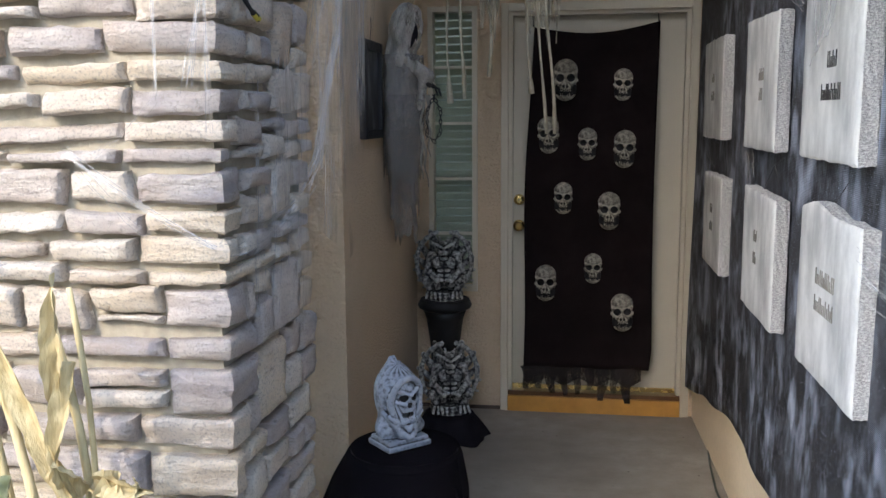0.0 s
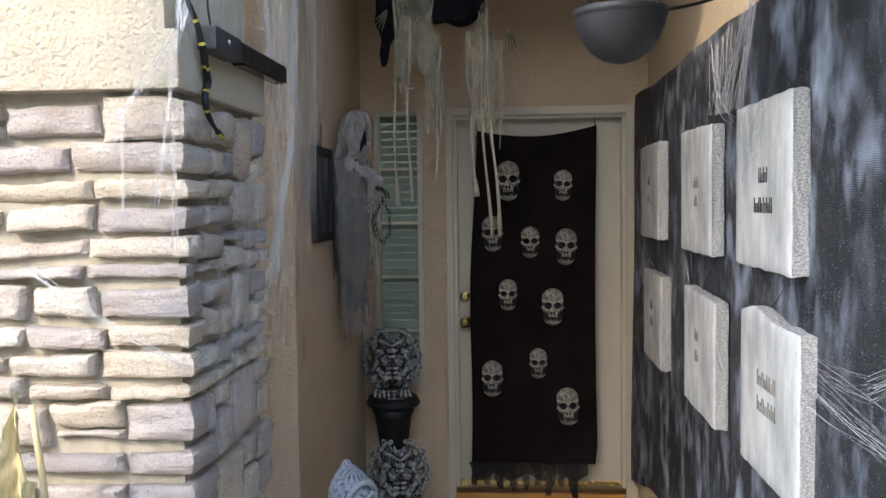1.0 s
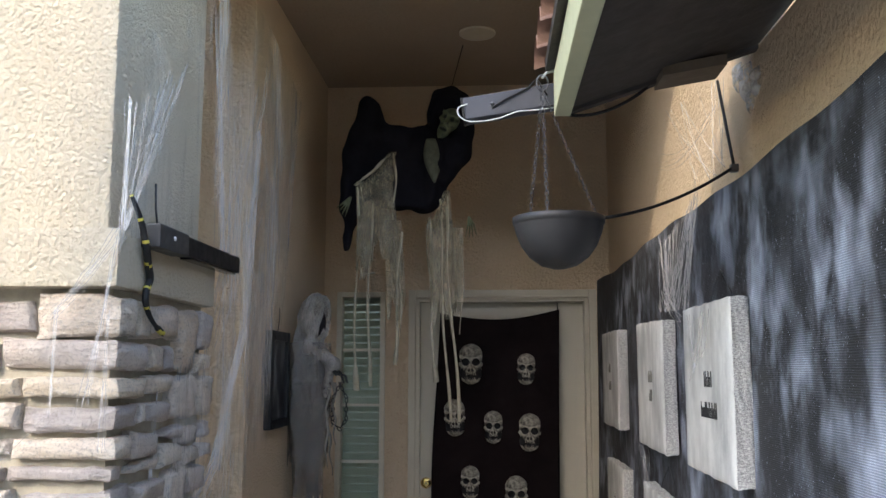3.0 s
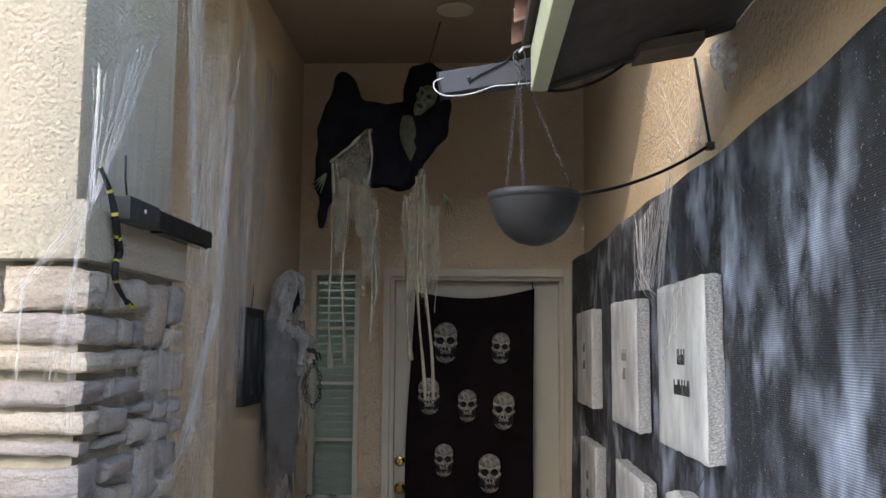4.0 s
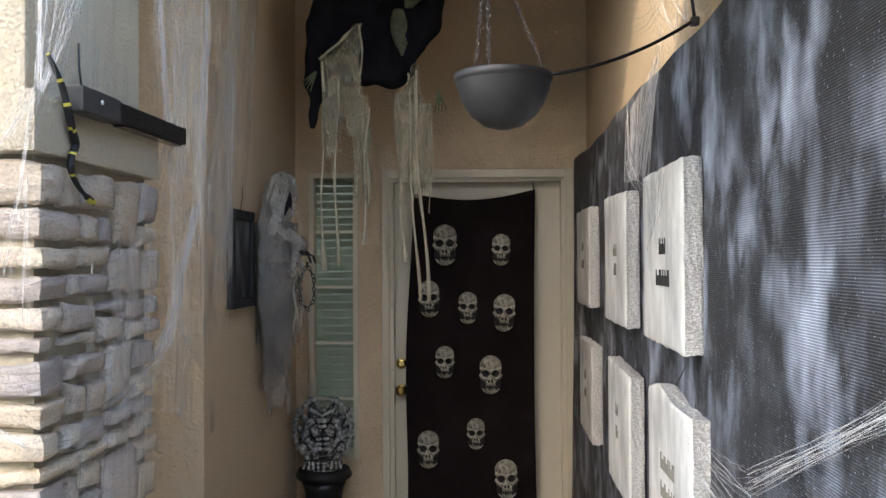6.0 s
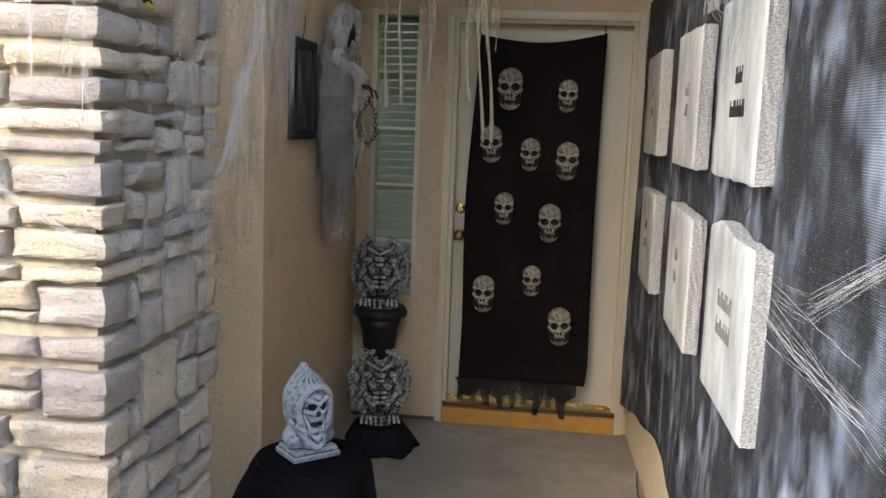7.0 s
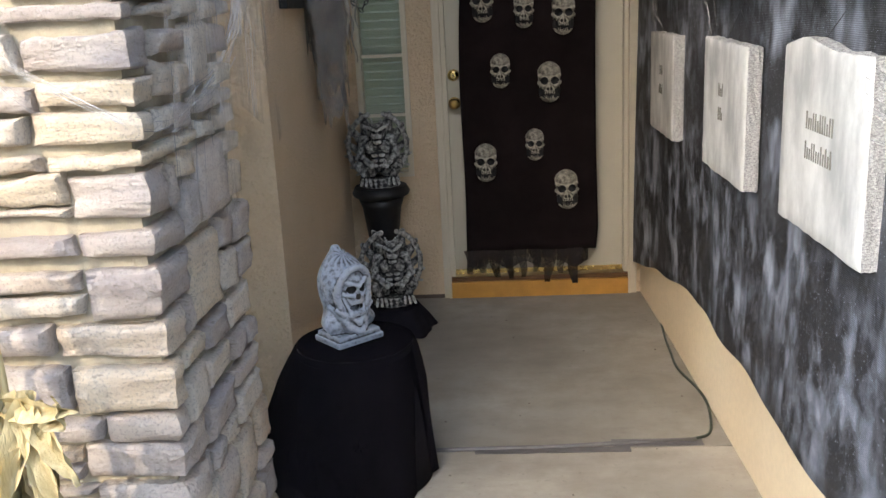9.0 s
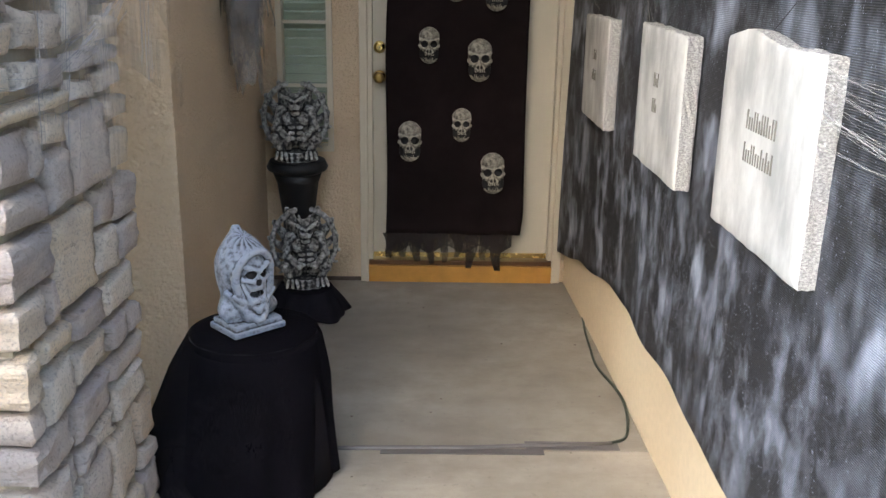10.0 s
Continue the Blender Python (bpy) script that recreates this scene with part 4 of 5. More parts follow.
for hy in (-0.065, 0.035):
    bm = tube([(0.09, hy, 0.675), (0.115, hy, 0.655)], 0.010, 7)
    for i in range(4):
        tube([(0.112, hy + 0.006 * (i - 1.5), 0.658), (0.135, hy + 0.010 * (i - 1.5), 0.648), (0.145, hy + 0.011 * (i - 1.5), 0.615)], [0.004, 0.0035, 0.002], 5, bm)
    part("bone_hand", bm, BLACKPLASTIC, ghost, "dark bony hand")
chain = base_of("toy_chain", "dark plastic chain dangling from the ghost's sleeve", "chain", (-0.475, 4.12, 1.74))


def chain_links(parent, pts, size, wire, mat, name="link"):
    """Links turned by quarter turns along a line of points."""
    bm = bmesh.new()
    ring = [(size * 0.32 * math.cos(a), 0.0, size * 0.62 * math.sin(a)) for a in (2 * math.pi * i / 10 for i in range(11))]
    me = mesh_from(name, tube(ring, wire, 5), mat)
    bm.free()
    length = sum((Vector(b) - Vector(a)).length for a, b in zip(pts, pts[1:]))
    steps = max(2, int(length / (size * 0.95)))
    for i in range(steps + 1):
        want, k = length * i / steps, 0
        while k < len(pts) - 2 and want > (Vector(pts[k + 1]) - Vector(pts[k])).length:
            want -= (Vector(pts[k + 1]) - Vector(pts[k])).length
            k += 1
        a, b = Vector(pts[k]), Vector(pts[k + 1])
        ob = new(name, me)
        ob.parent = parent
        ob.matrix_basis = Matrix.Translation(a + (b - a).normalized() * want) @ (b - a).to_track_quat("Z", "Y").to_matrix().to_4x4() @ pose(0, 0, 0, 0, 0, 90 * (i % 2))


chain_links(chain, [(0, 0, 0), (0.03, 0, -0.06), (0.03, 0, -0.16), (0.0, 0, -0.2), (-0.03, 0, -0.17), (-0.03, 0, -0.06), (0, 0, 0)], 0.02, 0.0025, BLACKPLASTIC)


# ---- flying witch under the ceiling ----
def cape_shape(x, y, z):
    d = rod(x, y, z, (-0.375, 0.0, 0.560), (-0.390, 0.0, 0.33), 0.056, 0.110)
    d = join(d, rod(x, y, z, (-0.405, 0.0, 0.33), (-0.455, 0.0, 0.05), 0.095, 0.055), 0.03)
    d = join(d, rod(x, y, z, (-0.462, 0.0, 0.05), (-0.480, 0.0, -0.14), 0.050, 0.012), 0.02)
    d = join(d, rod(x, y, z, (-0.33, 0.0, 0.35), (-0.12, 0.0, 0.30), 0.125, 0.150), 0.03)
    d = join(d, rod(x, y, z, (-0.30, 0.0, 0.17), (-0.10, 0.0, 0.13), 0.11, 0.10), 0.04)
    d = join(d, ell(x, y, z, (0.020, 0.0, 0.50), (0.112, 0.11, 0.165)), 0.03)
    d = join(d, rod(x, y, z, (0.075, 0.0, 0.46), (0.060, 0.0, 0.32), 0.072, 0.066), 0.03)
    d = join(d, rod(x, y, z, (0.02, 0.0, 0.30), (-0.08, 0.0, 0.15), 0.075, 0.055), 0.03)
    d = np.maximum(d, np.abs(y) - 0.055 - 0.05 * np.clip(1 - ((x - 0.02) / 0.12) ** 2, 0, 1))
    d = carve(d, ell(x, y, z, (0.010, -0.11, 0.47), (0.062, 0.065, 0.105)), 0.01)
    return d + 0.006 * np.sin(34 * x + 9 * z + 2 * np.sin(11 * z)) + 0.004 * np.sin(61 * x - 14 * z + 30 * y) + 0.003 * np.sin(47 * z + 20 * x)


def witch_face(x, y, z):
    ax = np.abs(x)
    d = ell(x, y, z, (0, 0, 0.012), (0.040, 0.045, 0.046))
    d = join(d, ell(x, y, z, (0, -0.016, -0.034), (0.026, 0.030, 0.034)), 0.012)
    d = join(d, rod(ax, y, z, (0.031, -0.022, 0.000), (0.016, -0.036, -0.008), 0.009, 0.008), 0.006)
    d = join(d, rod(ax, y, z, (0.030, -0.030, 0.026), (0.006, -0.044, 0.018), 0.008, 0.008), 0.006)
    d = join(d, rod(x, y, z, (0, -0.042, 0.006), (0, -0.060, -0.016), 0.010, 0.006), 0.008)
    d = carve(d, ell(ax, y, z, (0.017, -0.046, 0.009), (0.011, 0.018, 0.010)), 0.003)
    d = carve(d, ell(x, y, z, (0, -0.045, -0.038), (0.018, 0.022, 0.009)), 0.003)
    return join(d, rod(x, y, z, (0, -0.024, -0.058), (0, -0.036, -0.070), 0.014, 0.008), 0.01)


witch = base_of("hanging_witch", "black caped witch figure with green face hanging under the ceiling", "hanging decoration", (-0.005, 4.30, 2.53))
me = sculpt(cape_shape, (-0.56, -0.14, -0.18), (0.20, 0.14, 0.70), 0.010)
me.materials.append(BLACKCLOTH)
ob = new("cape", me)
ob.parent = witch
tagged(ob, "black cloth cape with a peaked hood")
RUBBER = drybrush("green_rubber", (0.014, 0.018, 0.010), (0.12, 0.14, 0.075), 0.46, 0.52, 0.6)
me = sculpt(witch_face, (-0.055, -0.08, -0.09), (0.055, 0.055, 0.07), 0.004)
me.materials.append(RUBBER)
ob = new("face", me)
ob.parent = witch
ob.matrix_basis = pose(0.022, -0.085, 0.455, 0, 28, -6) @ Matrix.Diagonal((1.2, 1.2, 1.25, 1))
tagged(ob, "wrinkled green rubber face")
thick(part("bib", sheet(8, 14, lambda u, v: (-0.065 + 0.018 * v + (u - 0.5) * 0.085 * math.sin(math.pi * (0.18 + 0.80 * v)), -0.088 - 0.012 * math.sin(math.pi * u) + 0.003 * math.sin(20 * u), 0.375 - 0.215 * v)), plain("pale_green_cloth", (0.11, 0.115, 0.075), 0.9, 0, 0.4, 30, 0.002), witch, "pale green cloth at the neck"), 0.002)
for hx, hz, s in ((-0.452, 0.10, -1), (0.115, 0.0, 1)):
    bm = bmesh.new()
    for i in range(4):
        a = radians(-100 + s * (4 + 13 * i))
        tube([(hx, -0.06, hz), (hx + 0.045 * math.cos(a), -0.07, hz + 0.05 * math.sin(a)), (hx + 0.08 * math.cos(a - 0.1), -0.06, hz + 0.10 * math.sin(a - 0.1))], [0.006, 0.0045, 0.002], 5, bm)
    part("hand", bm, RUBBER, witch, "thin green clawed fingers")
thing("hanging_wire", tube([(0.02, 4.3, 3.17), (0.08, 4.35, CZ)], 0.002, 5), BLACKPLASTIC, "thin dark wire holding the witch to the ceiling", "wire")

CHEESE = gauze("cheesecloth", (0.40, 0.36, 0.26), 0.42, (230, 230, 34))
CHEESE2 = plain("cheesecloth_dense", (0.44, 0.395, 0.29), 0.95, 0, 0.3, 40, 0.002)


def tatters(label, panels, strips, at):
    """A torn cheesecloth sleeve: open panels above, twisted tails below."""
    ob = base_of("cheesecloth", label, "torn cloth", at, "torn cheesecloth sleeves")
    for k, (xa, xb, xc, xd, zt, zb) in enumerate(panels):
        thick(part("panel", sheet(14, 24, lambda u, v, xa=xa, xb=xb, xc=xc, xd=xd, zt=zt, zb=zb, k=k: (
            (xa + (xc - xa) * v) * (1 - u) + (xb + (xd - xb) * v) * u, 0.012 * math.sin(13 * u + 2 * v + k) * (0.4 + v), zt + (zb - zt) * v * (1 + 0.16 * math.sin(9 * u + k) + 0.10 * math.sin(31 * u + 2 * k)))), CHEESE, ob, "loose open weave"), 0.0012)
    for k, (xa, za, xb, zb, w) in enumerate(strips):
        pts = [(xa + (xb - xa) * t + 0.008 * math.sin(7 * t + k), 0.012 * math.sin(5 * t + k * 2), za + (zb - za) * t) for t in (i / 16 for i in range(17))]
        rad = [w * (0.75 + 0.35 * math.sin(11 * i / 16 + k) * math.sin(5 * i / 16)) * (1.7 if i > 14 and k % 2 == 0 else 1.0) for i in range(17)]
        part("tail", tube(pts, rad, 7), CHEESE2, ob, "twisted frayed tail")
    return ob


tatters("torn cream cheesecloth sleeve hanging from the witch in long tails",
        [(0.04, 0.075, -0.115, 0.055, 0.41, 0.22), (-0.115, 0.055, -0.11, 0.10, 0.27, -0.08), (0.02, 0.10, 0.04, 0.125, 0.08, -0.36), (-0.11, -0.02, -0.11, -0.03, 0.10, -0.16)],
        [(-0.112, 0.24, -0.105, -0.72, 0.008), (-0.045, 0.16, -0.045, -0.70, 0.0085), (0.10, 0.02, 0.072, -0.60, 0.0085), (0.075, 0.0, 0.105, -0.44, 0.006), (0.05, 0.40, -0.115, 0.25, 0.008), (0.07, 0.40, 0.065, 0.08, 0.006), (-0.09, 0.24, -0.085, -0.20, 0.004), (-0.105, -0.20, -0.03, -0.17, 0.005)], (-0.31, 4.2, 2.43))
tatters("narrow cream cheesecloth tatters hanging in front of the door",
        [(-0.005, 0.02, -0.075, 0.035, 0.28, 0.10), (-0.085, 0.035, -0.065, 0.05, 0.14, -0.30), (0.03, 0.085, 0.03, 0.085, 0.10, -0.26)],
        [(-0.075, 0.15, -0.045, -0.62, 0.0075), (-0.03, 0.24, 0.02, -0.80, 0.0075), (0.0, 0.2, 0.062, -0.80, 0.0075), (-0.085, 0.12, -0.06, -0.38, 0.005), (0.085, 0.10, 0.075, -0.40, 0.003), (0.02, 0.25, -0.02, -0.30, 0.006)], (0.0, 4.2, 2.37))


# ---- eave, hanging pot, box and cables ----
eave = base_of("eave", "dark underside of a tiled roof eave with a pale fascia board", "roof", kind="structure")
EX, EY = 0.375, 2.14


def slab(x0, z0, x1, z1, t, y0, y1):
    """A sloping board from (x0, z0) to (x1, z1), t thick, from y0 to y1."""
    bm = bmesh.new()
    vs = [bm.verts.new((x, y, z)) for y in (y0, y1) for x, z in ((x0, z0), (x1, z1), (x1, z1 + t), (x0, z0 + t))]
    for f in ((0, 1, 2, 3), (7, 6, 5, 4), (0, 4, 5, 1), (1, 5, 6, 2), (2, 6, 7, 3), (3, 7, 4, 0)):
        bm.faces.new([vs[i] for i in f])
    bmesh.ops.recalc_face_normals(bm, faces=bm.faces)
    return bm


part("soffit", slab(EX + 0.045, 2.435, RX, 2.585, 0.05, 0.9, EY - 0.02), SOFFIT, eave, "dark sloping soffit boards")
part("fascia", box(EX, 0.9, 2.418, EX + 0.04, EY, 2.528, 0.004), BEAM, eave, "pale yellow-green painted fascia board")
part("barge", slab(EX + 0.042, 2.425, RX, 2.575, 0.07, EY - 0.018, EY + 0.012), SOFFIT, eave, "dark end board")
part("rafter_tail", slab(0.62, 2.484, 0.768, 2.510, 0.024, EY - 0.10, EY + 0.014), plain("raw_wood", (0.15, 0.115, 0.08), 0.8, 0, 0.3, 20), eave, "bare wood strip")
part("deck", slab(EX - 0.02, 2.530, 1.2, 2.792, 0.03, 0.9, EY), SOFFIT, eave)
TILE = plain("clay_tile", (0.42, 0.24, 0.17), 0.85, 0, 0.35, 14, 0.003)
bm = bmesh.new()
for x, z, r in ((0, 0, 0.065),):
    sheet(10, 1, lambda u, v: (-0.045 + 0.5 * v, 0.075 * math.cos(math.pi * u), 0.055 * math.sin(math.pi * u) + 0.157 * v), bm)
tile_me = mesh_from("roof_tile", bm, TILE)
for i in range(8):
    ob = new("roof_tile", tile_me)
    ob.parent = eave
    ob.matrix_basis = pose(EX, EY - 0.03 - i * 0.16, 2.552 + 0.004 * (i % 3))

pot = base_of("hanging_pot", "charcoal plastic half-round pot hanging on three chains", "hanging pot", (0.381, 2.13, 2.164))
part("bowl", lathe([(0.012, -0.120), (0.042, -0.112), (0.070, -0.092), (0.090, -0.064), (0.102, -0.034), (0.106, -0.016), (0.1065, -0.0145), (0.109, -0.013), (0.110, 0.002), (0.107, 0.004), (0.104, 0.003), (0.098, -0.03), (0.066, -0.086), (0.01, -0.111)], 64), POT, pot)
TOPP = (-0.034, 0.0, 0.316)
for a in (130, 252, 15):
    foot = (0.103 * math.cos(radians(a)), 0.103 * math.sin(radians(a)), 0.0)
    ch = new("chain")
    ch.parent = pot
    tagged(ch, "thin steel chain")
    chain_links(ch, [foot, TOPP], 0.0125, 0.0009, STEEL)
part("ring", tube([(TOPP[0] + 0.014 * math.cos(a), 0.0, TOPP[2] + 0.02 + 0.02 * math.sin(a)) for a in (2 * math.pi * i / 14 for i in range(15))], 0.0022, 6), STEEL, pot)
part("hook", tube([(TOPP[0], 0, TOPP[2] + 0.032), (TOPP[0] + 0.01, 0.0, TOPP[2] + 0.045), (TOPP[0] + 0.03, 0.0, TOPP[2] + 0.05)], 0.0035, 7), plain("white_hook", (0.7, 0.7, 0.68), 0.4), pot, "white screw hook")

lamp = base_of("black_light", "grey metal strip light box fixed to the eave", "light fixture", (0.155, 2.20, 2.45))
rotm = pose(0, 0, 0, 0, -9, 0)
part("housing", box(0.0, -0.03, -0.028, 0.235, 0.03, 0.028, 0.004), plain("grey_box", (0.085, 0.087, 0.10), 0.6, 0.0, 0.2, 12, 0.0, 0.25), lamp, at=rotm)
part("end_cap", box(-0.005, -0.031, -0.029, 0.0, 0.031, 0.029, 0.002), BLACKPLASTIC, lamp, at=rotm)
part("wire_tie", tube([(0.07, -0.034, 0.0), (0.10, -0.034, 0.02), (0.16, -0.034, 0.05), (0.18, -0.03, 0.075), (0.205, -0.034, 0.03)], 0.0025, 6), BLACKPLASTIC, lamp)
part("bolt", lathe([(0.005, 0), (0.005, 0.004), (0.002, 0.006)], 10), STEEL, lamp, at=pose(0.07, -0.03, 0.012, 90))
part("white_lead", tube(glide([(0.008, -0.03, 0.012), (-0.014, -0.036, 0.0), (-0.010, -0.038, -0.022), (0.02, -0.04, -0.036), (0.08, -0.04, -0.030), (0.13, -0.038, -0.012), (0.165, -0.034, -0.008), (0.23, -0.03, 0.0)]), 0.0017, 7), plain("white_cable", (0.72, 0.72, 0.70), 0.5), lamp, "white power lead")


def sag(a, b, drop, steps=16):
    a, b = Vector(a), Vector(b)
    return [a.lerp(b, i / steps) - Vector((0, 0, drop * 4 * (i / steps) * (1 - i / steps))) for i in range(steps + 1)]


cable = base_of("black_cable", "black power cable strung from pot to wall and eave", "cable", (0, 0, 0))
part("run", tube(sag((0.488, 2.13, 2.166), (0.835, 2.27, 2.318), 0.022), 0.0042, 7), BLACKPLASTIC, cable)
part("run", tube(sag((0.835, 2.27, 2.318), (0.835, 2.40, 2.585), 0.002, 8), 0.0042, 7), BLACKPLASTIC, cable)
part("run", tube(sag((0.38, 2.15, 2.43), (0.60, 2.13, 2.485), 0.03), 0.004, 7), BLACKPLASTIC, cable)
part("clip", box(0.826, 2.262, 2.305, 0.845, 2.285, 2.325, 0.003), STEEL, cable, "wall cable clip")
thing("recessed_light", lathe([(0.085, -0.004), (0.088, 0.0), (0.088, 0.006), (0.05, 0.004)], 40), TRIM, "white round recessed ceiling light, switched off", "ceiling light", at=pose(0.155, 4.18, CZ - 0.006))
WISP = gauze("cotton_wisp", (0.8, 0.78, 0.74), 0.34, (40, 40, 40))
wisp = base_of("cotton_wisp", "small pale cotton wisp stuck to the stucco wall", "cobweb", (RX, 2.22, 2.53))
for cy, cz, r in ((0.0, 0.0, 0.052), (0.075, 0.035, 0.04), (-0.075, -0.025, 0.038), (-0.02, -0.06, 0.03)):
    part("tuft", sheet(24, 12, lambda u, v: (-0.3 * r * math.sin(math.pi * v) * (1 + 0.2 * math.sin(9 * u)), cy + r * v * math.cos(2 * math.pi * u) * (1 + 0.22 * math.sin(11 * u + 5 * r)), cz + r * v * math.sin(2 * math.pi * u) * (1 + 0.2 * math.sin(17 * u)))), WISP, wisp)

# ---- speaker bar and toy snake on the pillar ----
bar = base_of("black_lamp_bar", "black plastic lamp bar wired to the pillar ledge", "light fixture", (-0.635, 2.20, 2.145))
barm = pose(0, 0, 0, 0.6, 0, 0.5)
part("body", box(-0.018, 0.16, -0.03, 0.03, 0.72, 0.022, 0.006), BLACKPLASTIC, bar, at=barm)
part("bracket", box(-0.02, -0.02, -0.034, 0.032, 0.20, 0.026, 0.005), plain("dark_bracket", (0.05, 0.05, 0.05), 0.5), bar, "dark metal end bracket", at=barm)
part("lens", box(-0.01, 0.25, -0.036, 0.022, 0.70, -0.029, 0.002), plain("dark_lens", (0.02, 0.02, 0.025), 0.1), bar, "glossy dark lens", at=barm)
part("screw", lathe([(0.006, 0), (0.006, 0.003), (0.002, 0.004)], 10), plain("white_screw", (0.8, 0.8, 0.8), 0.3), bar, at=pose(0.033, 0.08, 0.0, 0, 90, 0))
part("mount_wire", tube([(0.0, 0.04, 0.03), (-0.01, 0.05, 0.08), (-0.012, 0.05, 0.14)], 0.003, 6), BLACKPLASTIC, bar)
snake_pts = [(-0.648, 2.10, 2.225), (-0.642, 2.13, 2.19), (-0.635, 2.15, 2.15), (-0.63, 2.16, 2.11), (-0.635, 2.19, 2.07), (-0.64, 2.22, 2.035), (-0.64, 2.20, 2.005), (-0.635, 2.185, 1.975), (-0.635, 2.21, 1.945), (-0.63, 2.24, 1.92), (-0.628, 2.29, 1.90)]
fine = glide(snake_pts)
bm = tube(fine, [0.004 + 0.006 * math.sin(math.pi * min(0.93, 0.05 + i / len(fine))) + (0.003 if i > len(fine) - 6 else 0) for i in range(len(fine))], 10)
for f in bm.faces:
    if int((f.calc_center_median().z - 1.9) / 0.006) % 9 == 0:
        f.material_index = 1
thing("toy_snake", bm, [BLACKPLASTIC, plain("yellow_rubber", (0.62, 0.52, 0.08), 0.5)], "black rubber toy snake with yellow rings on the pillar", "toy snake")

# ---- dry corn stalks by the pillar ----
HUSK = Nodes("dry_husk", 0.8)
HUSK.color(HUSK.mixc(HUSK.noise(1.0, 4, 0.6, HUSK.scaled((40, 40, 5)), 0.35, 0.65), (0.62, 0.52, 0.30), (0.40, 0.32, 0.16)))
HUSK.bump(HUSK.noise(1.0, 3, 0.6, HUSK.scaled((160, 160, 8))), 0.003)
HUSK = HUSK.m
GREENHUSK = plain("greenish_husk", (0.34, 0.36, 0.22), 0.8, 0, 0.3, 20)
rg = random.Random(11)


def blade(base, tip, width, curl, fold=0.3):
    a, b = Vector(base), Vector(tip)
    d = (b - a).normalized()
    side = d.cross(Vector((0, -1, 0.2))).normalized()
    out = side.cross(d)

    def pt(u, v):
        w = width * (0.35 + 0.65 * math.sin(math.pi * min(1, 0.15 + 0.8 * v))) * (1 - v ** 4)
        return a.lerp(b, v) + side * (u - 0.5) * w + out * (fold * w * abs(u - 0.5) * 2 + curl * v * v + 0.009 * math.sin(11 * v + 6 * u) * v + 0.004 * math.sin(27 * v - 9 * u))
    return sheet(6, 20, pt)


stalks = base_of("corn_stalks", "bundle of dry straw-coloured corn stalks leaning by the pillar", "corn stalks", (0, 0, 0))
for x0, y0, x1, y1, z1, r in ((-0.80, 1.86, -0.985, 1.88, 1.20, 0.013), (-0.84, 1.84, -0.95, 1.90, 1.28, 0.009), (-0.82, 1.80, -1.16, 1.86, 1.22, 0.014), (-0.93, 1.86, -1.30, 1.93, 1.40, 0.012)):
    pts = [Vector((x0, y0, -0.02)).lerp(Vector((x1, y1, z1)), i / 10) + Vector((0.010 * math.sin(i), 0, 0)) for i in range(11)]
    part("stalk", tube(pts, [r * (1.2 if i % 3 == 0 else 1.0) * (1 - 0.03 * i) for i in range(11)], 9), HUSK, stalks)
for k in range(30):
    bx, bz = rg.uniform(-1.12, -0.86), rg.uniform(0.40, 0.86)
    ln, an = rg.uniform(0.16, 0.34), rg.uniform(-0.9, -0.1)
    down = -1 if rg.random() < 0.7 else 0.5
    part("husk", blade((bx, rg.uniform(1.79, 1.88), bz), (bx + ln * math.sin(an) * 0.6, rg.uniform(1.77, 1.9), bz + down * ln * math.cos(an)), rg.uniform(0.03, 0.07), rg.uniform(-0.04, 0.07), rg.uniform(0.3, 1.0)), GREENHUSK if k % 6 == 0 else HUSK, stalks)
for bx, bz, tx, tz, w, c in ((-0.90, 0.84, -0.72, 0.845, 0.05, 0.03), (-0.86, 0.86, -0.735, 0.70, 0.055, 0.05), (-0.83, 0.85, -0.80, 0.52, 0.06, 0.03), (-0.97, 1.03, -0.945, 1.325, 0.05, 0.0), (-0.93, 1.12, -0.97, 0.86, 0.05, 0.02), (-1.12, 1.17, -0.90, 0.76, 0.05, 0.02), (-1.04, 0.98, -0.88, 0.72, 0.055, -0.03), (-0.88, 0.87, -0.76, 0.60, 0.045, 0.06), (-0.84, 0.87, -0.90, 0.62, 0.06, 0.05), (-0.80, 0.84, -0.74, 0.80, 0.06, 0.05)):
    part("husk", blade((bx, 1.86, bz), (tx, 1.82, tz), w, c, 0.7), HUSK, stalks)
bl = base_of("blue_planter", "dark blue glazed planter holding the corn stalks", "planter", (-1.02, 1.72, -0.02))
part("body", lathe([(0.15, 0.0), (0.19, 0.1), (0.205, 0.3), (0.20, 0.55), (0.215, 0.58), (0.205, 0.60), (0.17, 0.58), (0.16, 0.3)], 40), plain("blue_glaze", (0.02, 0.03, 0.07), 0.25, 0, 0.3), bl)


# ---- pulled cotton cobwebs ----
WEB = Nodes("cotton_web", 0.9)
WEB.color((0.88, 0.86, 0.84))
WEB.b.inputs["Alpha"].default_value = 0.34
WEB = WEB.m
HAZE = Nodes("cotton_haze", 0.9)
HAZE.color((0.88, 0.85, 0.80))
cloud = HAZE.noise(1.0, 3, 0.55, HAZE.scaled((3.6, 3.6, 1.2)), 0.42, 0.70)
fibre = HAZE.noise(1.0, 4, 0.65, HAZE.scaled((60, 60, 3.2)), 0.42, 0.74)
HAZE.set(alpha=HAZE.math("ADD", HAZE.math("MULTIPLY", cloud, HAZE.math("ADD", HAZE.math("MULTIPLY", fibre, 0.66), 0.27)), 0.01))
HAZE = HAZE.m


